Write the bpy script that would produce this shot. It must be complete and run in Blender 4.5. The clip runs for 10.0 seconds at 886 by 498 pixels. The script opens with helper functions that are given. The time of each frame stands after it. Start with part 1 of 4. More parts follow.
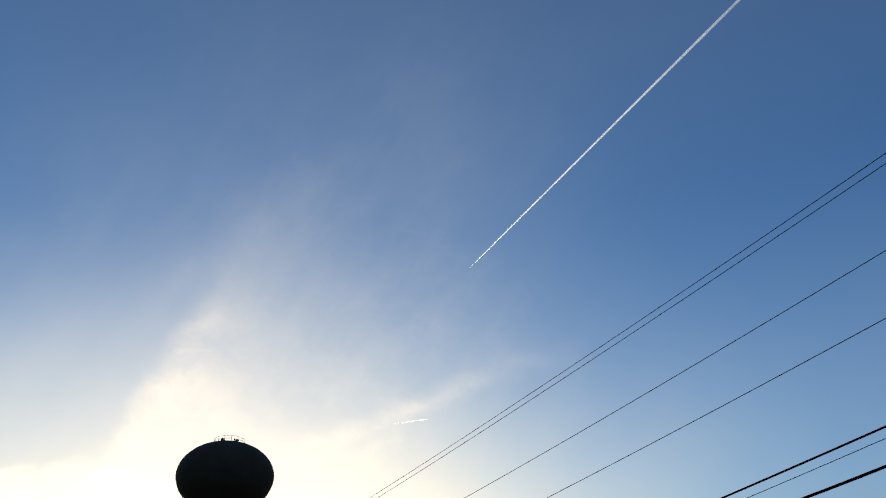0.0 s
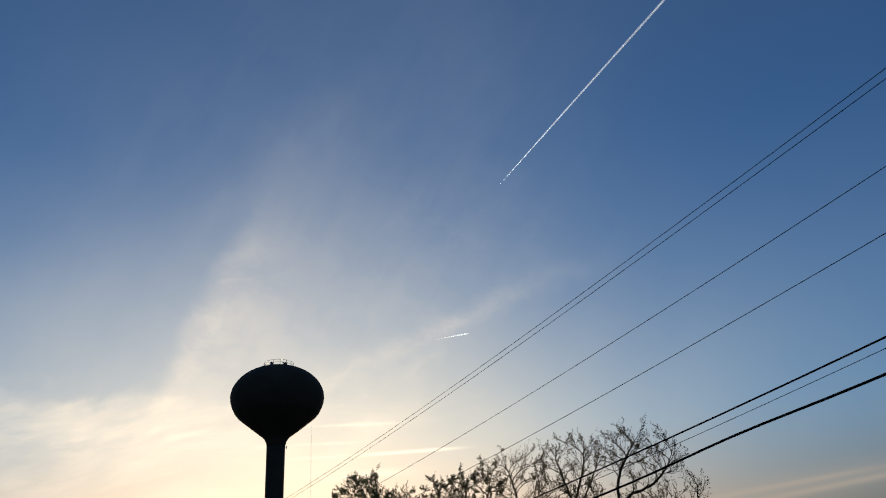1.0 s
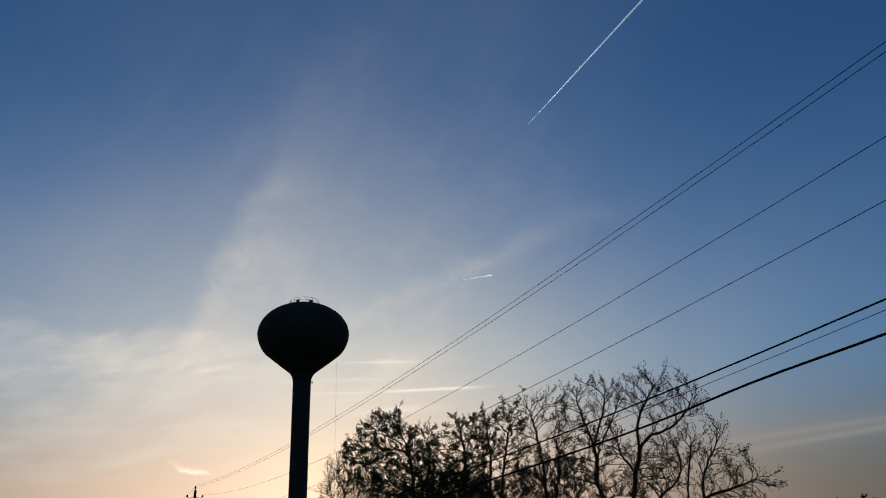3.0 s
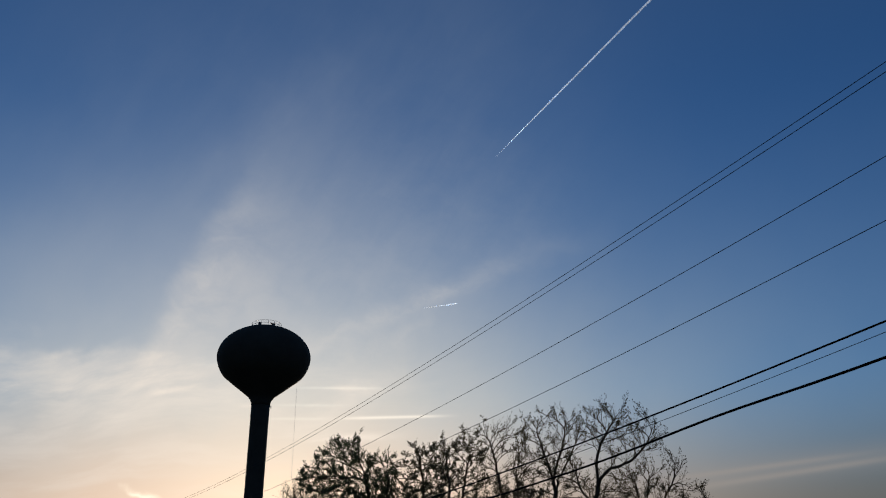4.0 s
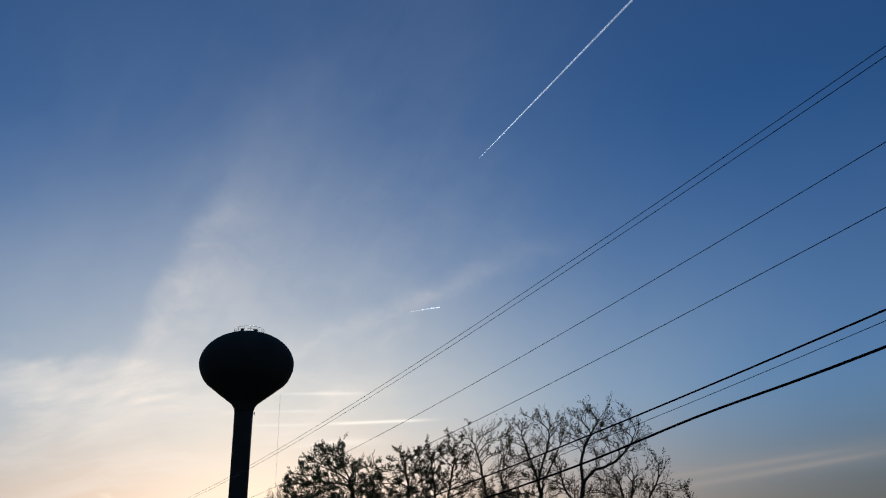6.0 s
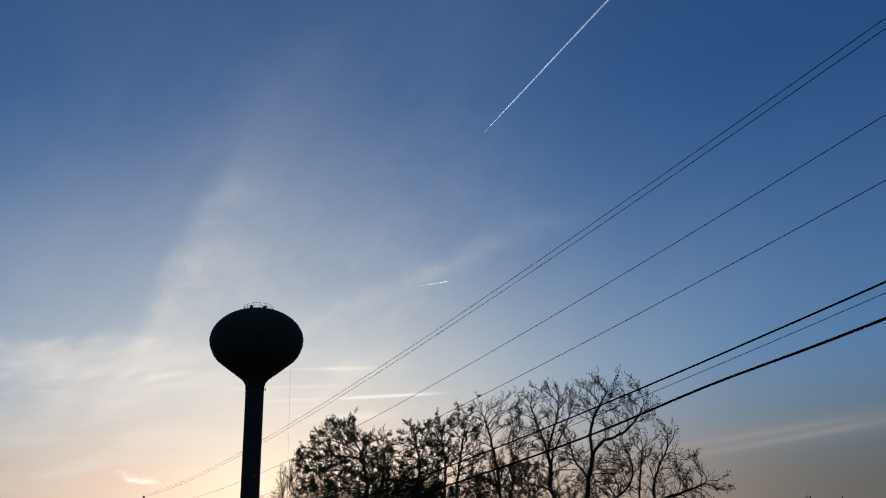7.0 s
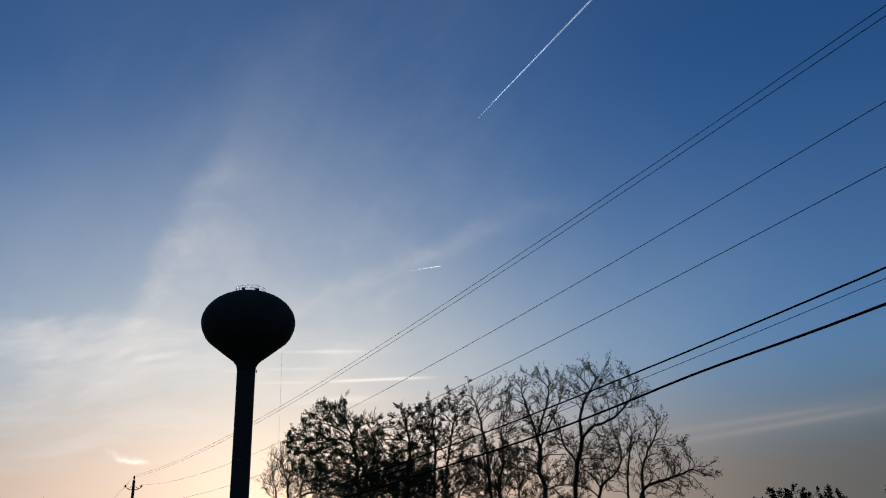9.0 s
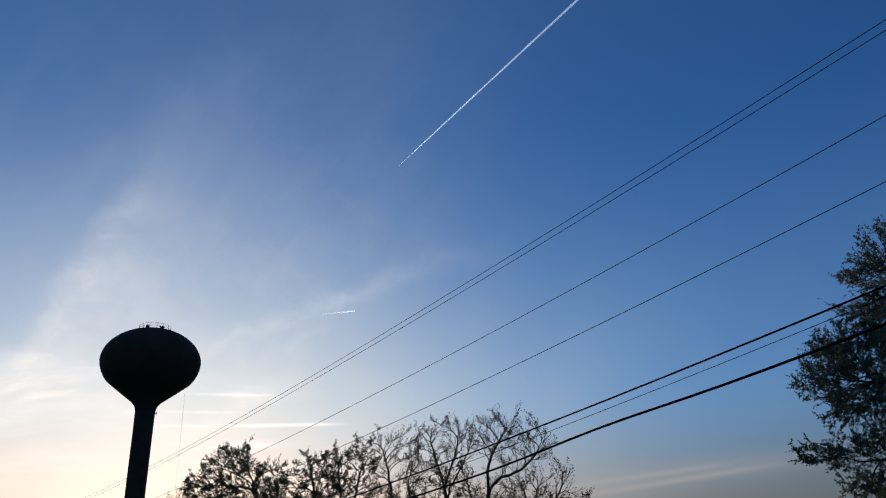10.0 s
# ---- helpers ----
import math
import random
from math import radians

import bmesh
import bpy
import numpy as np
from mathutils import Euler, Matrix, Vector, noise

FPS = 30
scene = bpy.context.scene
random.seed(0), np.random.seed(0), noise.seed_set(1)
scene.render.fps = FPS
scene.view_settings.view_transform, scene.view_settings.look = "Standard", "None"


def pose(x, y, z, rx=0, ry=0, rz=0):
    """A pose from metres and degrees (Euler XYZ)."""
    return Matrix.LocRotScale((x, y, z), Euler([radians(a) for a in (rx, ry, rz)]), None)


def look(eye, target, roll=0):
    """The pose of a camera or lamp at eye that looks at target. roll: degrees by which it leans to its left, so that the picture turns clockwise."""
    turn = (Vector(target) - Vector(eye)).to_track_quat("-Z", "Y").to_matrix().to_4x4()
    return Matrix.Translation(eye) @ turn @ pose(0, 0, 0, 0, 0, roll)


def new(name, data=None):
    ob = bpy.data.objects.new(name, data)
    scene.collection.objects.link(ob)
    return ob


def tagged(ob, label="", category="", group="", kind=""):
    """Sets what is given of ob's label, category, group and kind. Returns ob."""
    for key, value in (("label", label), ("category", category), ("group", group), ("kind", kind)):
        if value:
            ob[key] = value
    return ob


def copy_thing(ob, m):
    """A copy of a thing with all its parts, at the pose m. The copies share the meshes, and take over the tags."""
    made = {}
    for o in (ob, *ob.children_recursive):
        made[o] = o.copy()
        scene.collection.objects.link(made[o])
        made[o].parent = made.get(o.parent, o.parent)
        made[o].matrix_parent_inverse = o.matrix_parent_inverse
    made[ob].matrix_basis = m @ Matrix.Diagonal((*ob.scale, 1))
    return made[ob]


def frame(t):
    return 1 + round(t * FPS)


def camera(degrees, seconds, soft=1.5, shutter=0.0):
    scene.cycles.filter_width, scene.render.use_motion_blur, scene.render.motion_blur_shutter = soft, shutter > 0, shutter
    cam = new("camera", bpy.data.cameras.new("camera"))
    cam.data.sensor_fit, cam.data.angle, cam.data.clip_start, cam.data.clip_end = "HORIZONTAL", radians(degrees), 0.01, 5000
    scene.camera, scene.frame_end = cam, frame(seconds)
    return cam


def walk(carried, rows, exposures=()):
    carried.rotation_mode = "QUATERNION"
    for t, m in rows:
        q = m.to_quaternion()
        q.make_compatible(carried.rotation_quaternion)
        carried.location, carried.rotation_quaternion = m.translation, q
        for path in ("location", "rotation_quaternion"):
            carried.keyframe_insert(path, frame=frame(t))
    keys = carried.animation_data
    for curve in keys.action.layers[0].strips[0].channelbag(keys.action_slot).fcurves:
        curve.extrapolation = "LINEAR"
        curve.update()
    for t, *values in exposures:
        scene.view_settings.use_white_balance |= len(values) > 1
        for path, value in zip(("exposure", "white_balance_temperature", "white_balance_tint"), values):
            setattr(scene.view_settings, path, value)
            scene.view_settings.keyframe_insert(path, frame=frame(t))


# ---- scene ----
EYE = 1.6
cam = camera(59.57, 10.0, soft=1.1)
PATH = [
    (0.0, pose(0, 0, EYE, 123.08, 1.73, -1.30)),
    (0.2, pose(0, 0, EYE, 121.74, 3.24, 0.75)),
    (0.5, pose(0, 0, EYE, 120.46, 5.22, 2.20)),
    (0.7, pose(0, 0, EYE, 119.04, 4.29, 1.82)),
    (1.0, pose(0, 0, EYE, 117.10, 3.56, 2.62)),
    (1.2, pose(0, 0, EYE, 115.41, 3.95, 3.88)),
    (1.5, pose(0, 0, EYE, 113.02, 3.97, 5.65)),
    (2.0, pose(0, 0, EYE, 112.44, 2.53, 5.84)),
    (2.5, pose(0, 0, EYE, 112.63, 2.28, 4.81)),
    (4.0, pose(0, 0, EYE, 114.76, 1.19, 0.84)),
    (4.5, pose(0, 0, EYE, 116.58, 1.37, -1.52)),
    (5.0, pose(0, 0, EYE, 116.30, 1.26, -1.64)),
    (6.5, pose(0, 0, EYE, 114.06, 2.79, 0.67)),
    (7.0, pose(0, 0, EYE, 113.14, 2.84, 0.77)),
    (7.5, pose(0, 0, EYE, 112.88, 2.62, 0.09)),
    (8.0, pose(0, 0, EYE, 112.37, 2.20, 0.14)),
    (8.5, pose(0, 0, EYE, 112.13, 1.93, 0.18)),
    (9.0, pose(0, 0, EYE, 111.97, 2.37, 0.00)),
    (9.5, pose(0, 0, EYE, 112.67, 2.72, -2.70)),
    (9.7, pose(0, 0, EYE, 113.98, 3.12, -4.89)),
    (10.0, pose(0, 0, EYE, 115.13, 2.42, -6.71)),
]
walk(cam, PATH, exposures=[
    (0.0, 1.03, 8900, 10), (0.5, 0.81, 8600, 10), (1.0, 0.41, 8000, 10), (1.5, 0.04, 7750, 10), (2.0, -0.06, 7600, 10), (2.7, -0.08, 7050, 10),
    (4.0, -0.01, 6900, 10), (5.0, 0.15, 6700, 10), (7.0, 0.02, 6600, 10), (8.0, 0.01, 6500, 10), (9.0, -0.02, 6350, 10), (9.4, -0.03, 6350, 10), (9.7, 0.09, 6350, 10), (10.0, 0.33, 6350, 10)])


# ---- sky and sun ----
def toward(az, el, dist=1.0):
    """A point seen from the eye at that azimuth (clockwise from +y) and elevation, in degrees."""
    a, e = radians(az), radians(el)
    return Vector((math.sin(a) * math.cos(e) * dist, math.cos(a) * math.cos(e) * dist, EYE * (dist != 1.0) + math.sin(e) * dist))


SUN_AZ, SUN_EL = -12.5, 3.0
SUN_DIR = toward(SUN_AZ, SUN_EL)

sun = new("sun", bpy.data.lights.new("sun", "SUN"))
sun.data.energy, sun.data.angle, sun.data.color = 2.0, radians(0.6), (1.0, 0.84, 0.66)
sun.matrix_world = look(SUN_DIR * 50, (0, 0, 0))

world = bpy.data.worlds.new("sky")
scene.world = world
world.use_nodes = True
WT = world.node_tree
WT.nodes.clear()


class Graph:
    """Short ways to wire up a node tree."""

    def __init__(self, tree):
        self.t = tree

    def put(self, socket, value):
        if isinstance(value, bpy.types.NodeSocket):
            self.t.links.new(value, socket)
        elif isinstance(value, (tuple, list, Vector)) and len(socket.default_value) == 4 and len(value) == 3:
            socket.default_value = (*value, 1.0)
        else:
            socket.default_value = value

    def math(self, op, a, b=0.0, c=0.0, clamp=False):
        n = self.t.nodes.new("ShaderNodeMath")
        n.operation, n.use_clamp = op, clamp
        for s, v in zip(n.inputs, (a, b, c)):
            self.put(s, v)
        return n.outputs[0]

    def vec(self, op, a, b=(0, 0, 0)):
        n = self.t.nodes.new("ShaderNodeVectorMath")
        n.operation = op
        self.put(n.inputs[0], a)
        if op == "SCALE":
            self.put(n.inputs["Scale"], b)
        else:
            self.put(n.inputs[1], b)
        return n.outputs["Value"] if op in ("DOT_PRODUCT", "LENGTH") else n.outputs[0]

    def join(self, x, y, z=0.0):
        n = self.t.nodes.new("ShaderNodeCombineXYZ")
        for s, v in zip(n.inputs, (x, y, z)):
            self.put(s, v)
        return n.outputs[0]

    def noise(self, at, scale, detail=4.0, rough=0.55, lac=2.0, warp=0.0):
        n = self.t.nodes.new("ShaderNodeTexNoise")
        self.put(n.inputs["Vector"], at)
        for key, v in (("Scale", scale), ("Detail", detail), ("Roughness", rough), ("Lacunarity", lac), ("Distortion", warp)):
            self.put(n.inputs[key], v)
        return n.outputs["Fac"]

    def fit(self, v, a, b, c=0.0, d=1.0, smooth=True):
        n = self.t.nodes.new("ShaderNodeMapRange")
        n.interpolation_type = "SMOOTHSTEP" if smooth else "LINEAR"
        for s, x in zip(n.inputs, (v, a, b, c, d)):
            self.put(s, x)
        return n.outputs[0]

    def mix(self, f, a, b, kind="MIX"):
        n = self.t.nodes.new("ShaderNodeMix")
        n.data_type, n.blend_type = "RGBA", kind
        self.put(n.inputs[0], f)
        self.put(n.inputs[6], a)
        self.put(n.inputs[7], b)
        return n.outputs[2]


g = Graph(WT)
way = WT.nodes.new("ShaderNodeTexCoord").outputs["Generated"]
sky = WT.nodes.new("ShaderNodeTexSky")
sky.sky_type, sky.sun_disc = "NISHITA", False
sky.sun_elevation, sky.sun_rotation = radians(SUN_EL), radians(SUN_AZ)
sky.altitude, sky.air_density, sky.dust_density, sky.ozone_density = 200, 1.0, 1.2, 2.5

# a flat chart of the sky, for laying out the cirrus: u to the right, v up, about one fixed direction
RIGHT, UP, AHEAD = (0.99921, 0.0, -0.03978), (0.03689, -0.37461, 0.92645), (0.0149, 0.92718, 0.37431)
depth = g.math("MAXIMUM", g.vec("DOT_PRODUCT", way, AHEAD), 0.05)
u = g.math("DIVIDE", g.vec("DOT_PRODUCT", way, RIGHT), depth)
v = g.math("DIVIDE", g.vec("DOT_PRODUCT", way, UP), depth)
chart = g.join(u, v)
front = g.fit(g.vec("DOT_PRODUCT", way, AHEAD), 0.1, 0.5)
warp_n = WT.nodes.new("ShaderNodeTexNoise")
g.put(warp_n.inputs["Vector"], chart)
warp_n.inputs["Scale"].default_value, warp_n.inputs["Detail"].default_value = 5.0, 4.0
bent = g.vec("ADD", chart, g.vec("SCALE", g.vec("SUBTRACT", warp_n.outputs["Color"], (0.5, 0.5, 0.5)), 0.055))

crinkle_n = WT.nodes.new("ShaderNodeTexNoise")
g.put(crinkle_n.inputs["Vector"], chart)
crinkle_n.inputs["Scale"].default_value, crinkle_n.inputs["Detail"].default_value = 13.0, 5.0
crinkled = g.vec("ADD", bent, g.vec("SCALE", g.vec("SUBTRACT", crinkle_n.outputs["Color"], (0.5, 0.5, 0.5)), 0.07))


def streak(at, x0, y0, x1, y1, wide, power=2.0):
    """A soft band of cloud on the chart, from one end to the other."""
    cx, cy, dx, dy = (x0 + x1) / 2, (y0 + y1) / 2, (x1 - x0) / 2, (y1 - y0) / 2
    half = math.hypot(dx, dy)
    ax, ay = dx / half, dy / half
    rel = g.vec("SUBTRACT", at, (cx, cy, 0))
    along = g.math("ABSOLUTE", g.math("DIVIDE", g.vec("DOT_PRODUCT", rel, (ax, ay, 0)), half))
    across = g.math("DIVIDE", g.vec("DOT_PRODUCT", rel, (-ay, ax, 0)), wide)
    e = g.math("ADD", g.math("POWER", along, power * 2), g.math("MULTIPLY", across, across))
    return g.math("EXPONENT", g.math("MULTIPLY", e, -1.0))


def shelf(at, x0, y0, x1, y1, edge, tail):
    """A sheet of cloud with one crisp rim along a line, fading out slowly on the line's right."""
    cx, cy, dx, dy = (x0 + x1) / 2, (y0 + y1) / 2, (x1 - x0) / 2, (y1 - y0) / 2
    half = math.hypot(dx, dy)
    ax, ay = dx / half, dy / half
    rel = g.vec("SUBTRACT", at, (cx, cy, 0))
    along = g.math("ABSOLUTE", g.math("DIVIDE", g.vec("DOT_PRODUCT", rel, (ax, ay, 0)), half))
    across = g.vec("DOT_PRODUCT", rel, (ay, -ax, 0))
    rim = g.fit(across, -edge, edge)
    fall = g.math("EXPONENT", g.math("DIVIDE", g.math("MAXIMUM", across, 0.0), -tail))
    ends = g.math("EXPONENT", g.math("MULTIPLY", g.math("POWER", along, 3.0), -1.0))
    return g.math("MULTIPLY", g.math("MULTIPLY", rim, fall), ends)


def grain(angle, sx, sy, scale, lo, hi, detail=5.0):
    """Fibrous noise drawn out along one direction of the chart."""
    a = radians(angle)
    x = g.vec("DOT_PRODUCT", bent, (math.cos(a) * sx, math.sin(a) * sx, 0))
    y = g.vec("DOT_PRODUCT", bent, (-math.sin(a) * sy, math.cos(a) * sy, 0))
    return g.fit(g.noise(g.join(x, y), scale, detail, 0.6), lo, hi)


fibre = grain(54, 1.0, 3.2, 6.0, 0.25, 0.80)
flat_fibre = grain(4, 1.0, 6.0, 5.5, 0.40, 0.68)
mottle = g.fit(g.noise(bent, 4.5, 6.0, 0.55), 0.25, 0.75)
puff = g.fit(g.noise(g.vec("MULTIPLY", crinkled, (1.0, 1.7, 1.0)), 9.0, 6.0, 0.62), 0.30, 0.72)

ripple = grain(14, 1.0, 4.0, 9.0, 0.30, 0.70, 7.0)
half_bent = g.vec("SCALE", g.vec("ADD", bent, crinkled), 0.5)


def total(*terms):
    s = terms[0]
    for t in terms[1:]:
        s = g.math("ADD", s, t)
    return s


def times_(a, b):
    return g.math("MULTIPLY", a, b)


# the broad veil that leans up to the right out of the glow, with its crisper rim, and flat wisps below it
veil = total(
    times_(times_(shelf(half_bent, -0.435, -0.135, -0.285, 0.130, 0.020, 0.060), g.fit(puff, 0.0, 1.0, 0.45, 1.25, False)), 0.44),
    times_(shelf(crinkled, -0.41, -0.14, -0.20, 0.23, 0.12, 0.20), 0.16),
    times_(times_(streak(crinkled, -0.300, 0.09, -0.165, 0.30, 0.055), g.fit(mottle, 0.0, 1.0, 0.3, 1.1, False)), 0.060),
    times_(times_(streak(crinkled, -0.36, -0.16, 0.10, 0.14, 0.15), g.fit(g.math("MULTIPLY", g.math("ADD", puff, fibre), 0.5), 0.0, 1.0, 0.3, 1.3, False)), 0.115),
    # the slanting streak, lumpy, with a fainter one below it
    times_(times_(streak(half_bent, -0.225, -0.086, 0.060, 0.030, 0.014), g.fit(puff, 0.1, 0.9, 0.35, 1.25, False)), 0.21),
    times_(streak(crinkled, -0.02, 0.000, 0.180, 0.075, 0.020), 0.05),
    times_(times_(streak(crinkled, -0.20, -0.112, -0.02, -0.040, 0.016), puff), 0.13),
    times_(times_(streak(crinkled, -0.200, -0.182, -0.060, -0.106, 0.018), g.fit(puff, 0.0, 1.0, 0.3, 1.2, False)), 0.34),
    # the low sheet, with a rippled upper rim
    times_(times_(shelf(crinkled, -0.90, -0.066, -0.24, -0.100, 0.020, 0.11), g.fit(ripple, 0.0, 1.0, 0.45, 1.3, False)), 0.44),
    times_(times_(shelf(half_bent, -0.575, -0.100, -0.440, -0.072, 0.005, 0.018), puff), 0.34),
    times_(times_(shelf(half_bent, -0.70, -0.050, -0.540, -0.040, 0.007, 0.022), puff), 0.24),
    times_(times_(shelf(half_bent, -0.480, -0.080, -0.340, -0.095, 0.005, 0.014), puff), 0.26),
    times_(times_(streak(bent, -0.80, -0.14, -0.02, -0.15, 0.050), flat_fibre), 0.20),
    times_(times_(streak(bent, -0.85, -0.24, -0.20, -0.25, 0.05), flat_fibre), 0.26),
    times_(streak(bent, -0.85, -0.02, -0.30, 0.04, 0.12), 0.10),
    times_(times_(streak(bent, -0.62, 0.06, 0.16, 0.40, 0.22), g.fit(g.math("MULTIPLY", g.math("ADD", fibre, mottle), 0.5), 0.0, 1.0, 0.55, 1.3, False)), 0.062),
)
bars = total(
    times_(streak(chart, -0.145, -0.1715, -0.02, -0.1665, 0.0020), 0.65),
    times_(times_(streak(chart, -0.26, -0.132, -0.10, -0.133, 0.003), flat_fibre), 0.4),
    times_(times_(streak(chart, -0.27, -0.157, -0.17, -0.155, 0.004), flat_fibre), 0.6),
    times_(times_(streak(chart, -0.26, -0.200, -0.08, -0.195, 0.006), flat_fibre), 0.7),
    times_(times_(streak(half_bent, -0.400, -0.150, -0.335, -0.132, 0.0045), puff), 0.5),
    times_(times_(streak(half_bent, -0.540, -0.088, -0.485, -0.074, 0.006), puff), 0.5),
    times_(times_(streak(bent, -0.62, -0.200, -0.40, -0.165, 0.012), ripple), 0.22),
    times_(times_(streak(bent, -0.70, -0.155, -0.36, -0.120, 0.020), ripple), 0.20),
)
low_bars = total(
    times_(streak(chart, 0.24, -0.262, 0.56, -0.208, 0.0040), 0.34),
    times_(streak(chart, 0.22, -0.249, 0.50, -0.207, 0.0036), 0.30),
    times_(streak(chart, 0.20, -0.252, 0.66, -0.190, 0.018), 0.22),
)

near_sun = g.vec("DOT_PRODUCT", way, SUN_DIR)
height = g.math("MAXIMUM", g.vec("DOT_PRODUCT", way, (0, 0, 1)), 0.0)
glow = g.math("EXPONENT", g.math("DIVIDE", g.math("SUBTRACT", near_sun, 1.0), 0.085))
wide = g.math("EXPONENT", g.math("DIVIDE", g.math("SUBTRACT", near_sun, 1.0), 0.20))
core = g.math("EXPONENT", g.math("DIVIDE", g.math("SUBTRACT", near_sun, 1.0), 0.006))

# clear sky, then thin cirrus, then the dusty air near the horizon
base = g.mix(1.0, g.vec("SCALE", sky.outputs[0], 0.114), (0.375, 0.89, 1.57), "MULTIPLY")
even_veil = times_(g.fit(height, 0.2, 0.58, 1.0, 0.08), g.math("ADD", times_(wide, 0.30), 0.105))
high_veil = g.fit(height, 0.52, 0.78, 0.0, 0.035)
sheet = times_(total(times_(glow, g.fit(height, 0.15, 0.45, 0.70, 0.19)), even_veil, high_veil), g.fit(mottle, 0.0, 1.0, 0.85, 1.1, False))
white = g.mix(glow, (0.275, 0.365, 0.43), (0.80, 0.725, 0.65))
colour = g.mix(g.math("MINIMUM", sheet, 0.9), base, white)
dust = g.vec("ADD", g.vec("SCALE", (1.02, 0.69, 0.48), g.math("POWER", glow, 1.1)), (0.086, 0.091, 0.094))
colour = g.mix(g.fit(height, 0.06, 0.25, 0.95, 0.0), colour, dust)
colour = g.vec("ADD", colour, g.vec("SCALE", (0.27, 0.22, 0.12), core))
bright = g.mix(glow, (0.355, 0.425, 0.495), (1.06, 0.94, 0.83))
cloud = times_(g.math("MINIMUM", total(veil, bars), 0.9), front)
colour = g.mix(cloud, colour, bright)
sparks = total(
    times_(times_(streak(half_bent, -0.436, -0.2655, -0.384, -0.2740, 0.0032), g.fit(puff, 0.2, 0.8, 0.2, 1.2, False)), 0.75),
    times_(streak(half_bent, -0.418, -0.2715, -0.380, -0.2750, 0.0018), 0.85),
    times_(streak(chart, -0.145, -0.1715, -0.02, -0.1665, 0.0018), 0.45),
    times_(streak(chart, -0.215, -0.1335, -0.095, -0.1325, 0.0016), 0.28),
    times_(streak(chart, -0.235, -0.1560, -0.150, -0.1550, 0.0018), 0.22),
    times_(streak(chart, -0.250, -0.1735, -0.170, -0.1725, 0.0018), 0.22),
    times_(times_(streak(bent, -0.36, -0.100, -0.28, -0.110, 0.006), flat_fibre), 0.3),
)
colour = g.vec("ADD", colour, g.vec("SCALE", (0.26, 0.28, 0.24), times_(sparks, front)))
colour = g.mix(times_(low_bars, front), colour, (0.34, 0.31, 0.295))
bg = WT.nodes.new("ShaderNodeBackground")
g.put(bg.inputs["Color"], colour)
bg.inputs["Strength"].default_value = 1.0
WT.links.new(bg.outputs[0], WT.nodes.new("ShaderNodeOutputWorld").inputs[0])


# ---- materials ----
def material(name, dark, light, rough=0.7, metal=0.0, scale=4.0, bump=0.2, fine=40.0, island=0.0, spec=0.3, through_light=0.0):
    """Two tones mixed by coarse and fine noise, with a little relief."""
    m = bpy.data.materials.new(name)
    m.use_nodes = True
    q = Graph(m.node_tree)
    b = m.node_tree.nodes["Principled BSDF"]
    at = m.node_tree.nodes.new("ShaderNodeTexCoord").outputs["Object"]
    coarse, small = q.noise(at, scale, 5.0), q.noise(at, fine, 3.0)
    f = q.math("ADD", q.math("MULTIPLY", coarse, 0.65), q.math("MULTIPLY", small, 0.35))
    f = q.fit(f, 0.3, 0.7)
    if island:
        geo = m.node_tree.nodes.new("ShaderNodeNewGeometry")
        f = q.math("ADD", q.math("MULTIPLY", f, 1 - island), q.math("MULTIPLY", geo.outputs["Random Per Island"], island))
    q.put(b.inputs["Base Color"], q.mix(f, dark, light))
    q.put(b.inputs["Roughness"], q.fit(small, 0.2, 0.8, rough - 0.1, min(1.0, rough + 0.1)))
    b.inputs["Metallic"].default_value = metal
    b.inputs["Specular IOR Level"].default_value = spec
    if bump:
        n = m.node_tree.nodes.new("ShaderNodeBump")
        n.inputs["Strength"].default_value = bump
        q.put(n.inputs["Height"], f)
        m.node_tree.links.new(n.outputs[0], b.inputs["Normal"])
    if through_light:
        # thin leaf: part of the light passes
        tr, mixer = m.node_tree.nodes.new("ShaderNodeBsdfTranslucent"), m.node_tree.nodes.new("ShaderNodeMixShader")
        q.put(tr.inputs[0], q.mix(f, dark, light))
        mixer.inputs[0].default_value = through_light
        m.node_tree.links.new(b.outputs[0], mixer.inputs[1])
        m.node_tree.links.new(tr.outputs[0], mixer.inputs[2])
        m.node_tree.links.new(mixer.outputs[0], m.node_tree.nodes["Material Output"].inputs[0])
    return m


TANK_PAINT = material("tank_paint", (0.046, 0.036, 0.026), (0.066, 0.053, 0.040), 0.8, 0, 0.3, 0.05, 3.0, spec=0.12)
STEEL = material("galvanised_steel", (0.10, 0.10, 0.11), (0.16, 0.16, 0.17), 0.5, 0.6, 3.0, 0.1)
# on the far mast this light grey stands in for distance haze
PALE_STEEL = material("pale_steel", (0.42, 0.42, 0.43), (0.55, 0.55, 0.56), 0.6, 0.1, 3.0, 0.1)
DARK_STEEL = material("dark_steel", (0.03, 0.03, 0.03), (0.06, 0.06, 0.06), 0.6, 0.3, 3.0, 0.1)
BARK = material("bark", (0.044, 0.031, 0.020), (0.105, 0.074, 0.048), 0.9, 0, 6.0, 0.5, spec=0.1)
# orange glow of the low sun behind the shrub, put into the bark colour
SUNLIT_TWIG = material("sunlit_twig_bark", (0.09, 0.050, 0.028), (0.19, 0.105, 0.055), 0.9, 0, 6.0, 0.3, spec=0.1)
LEAF = material("leaf", (0.045, 0.055, 0.025), (0.095, 0.115, 0.050), 0.6, 0, 1.0, 0, 8.0, 0.5, spec=0.15, through_light=0.3)
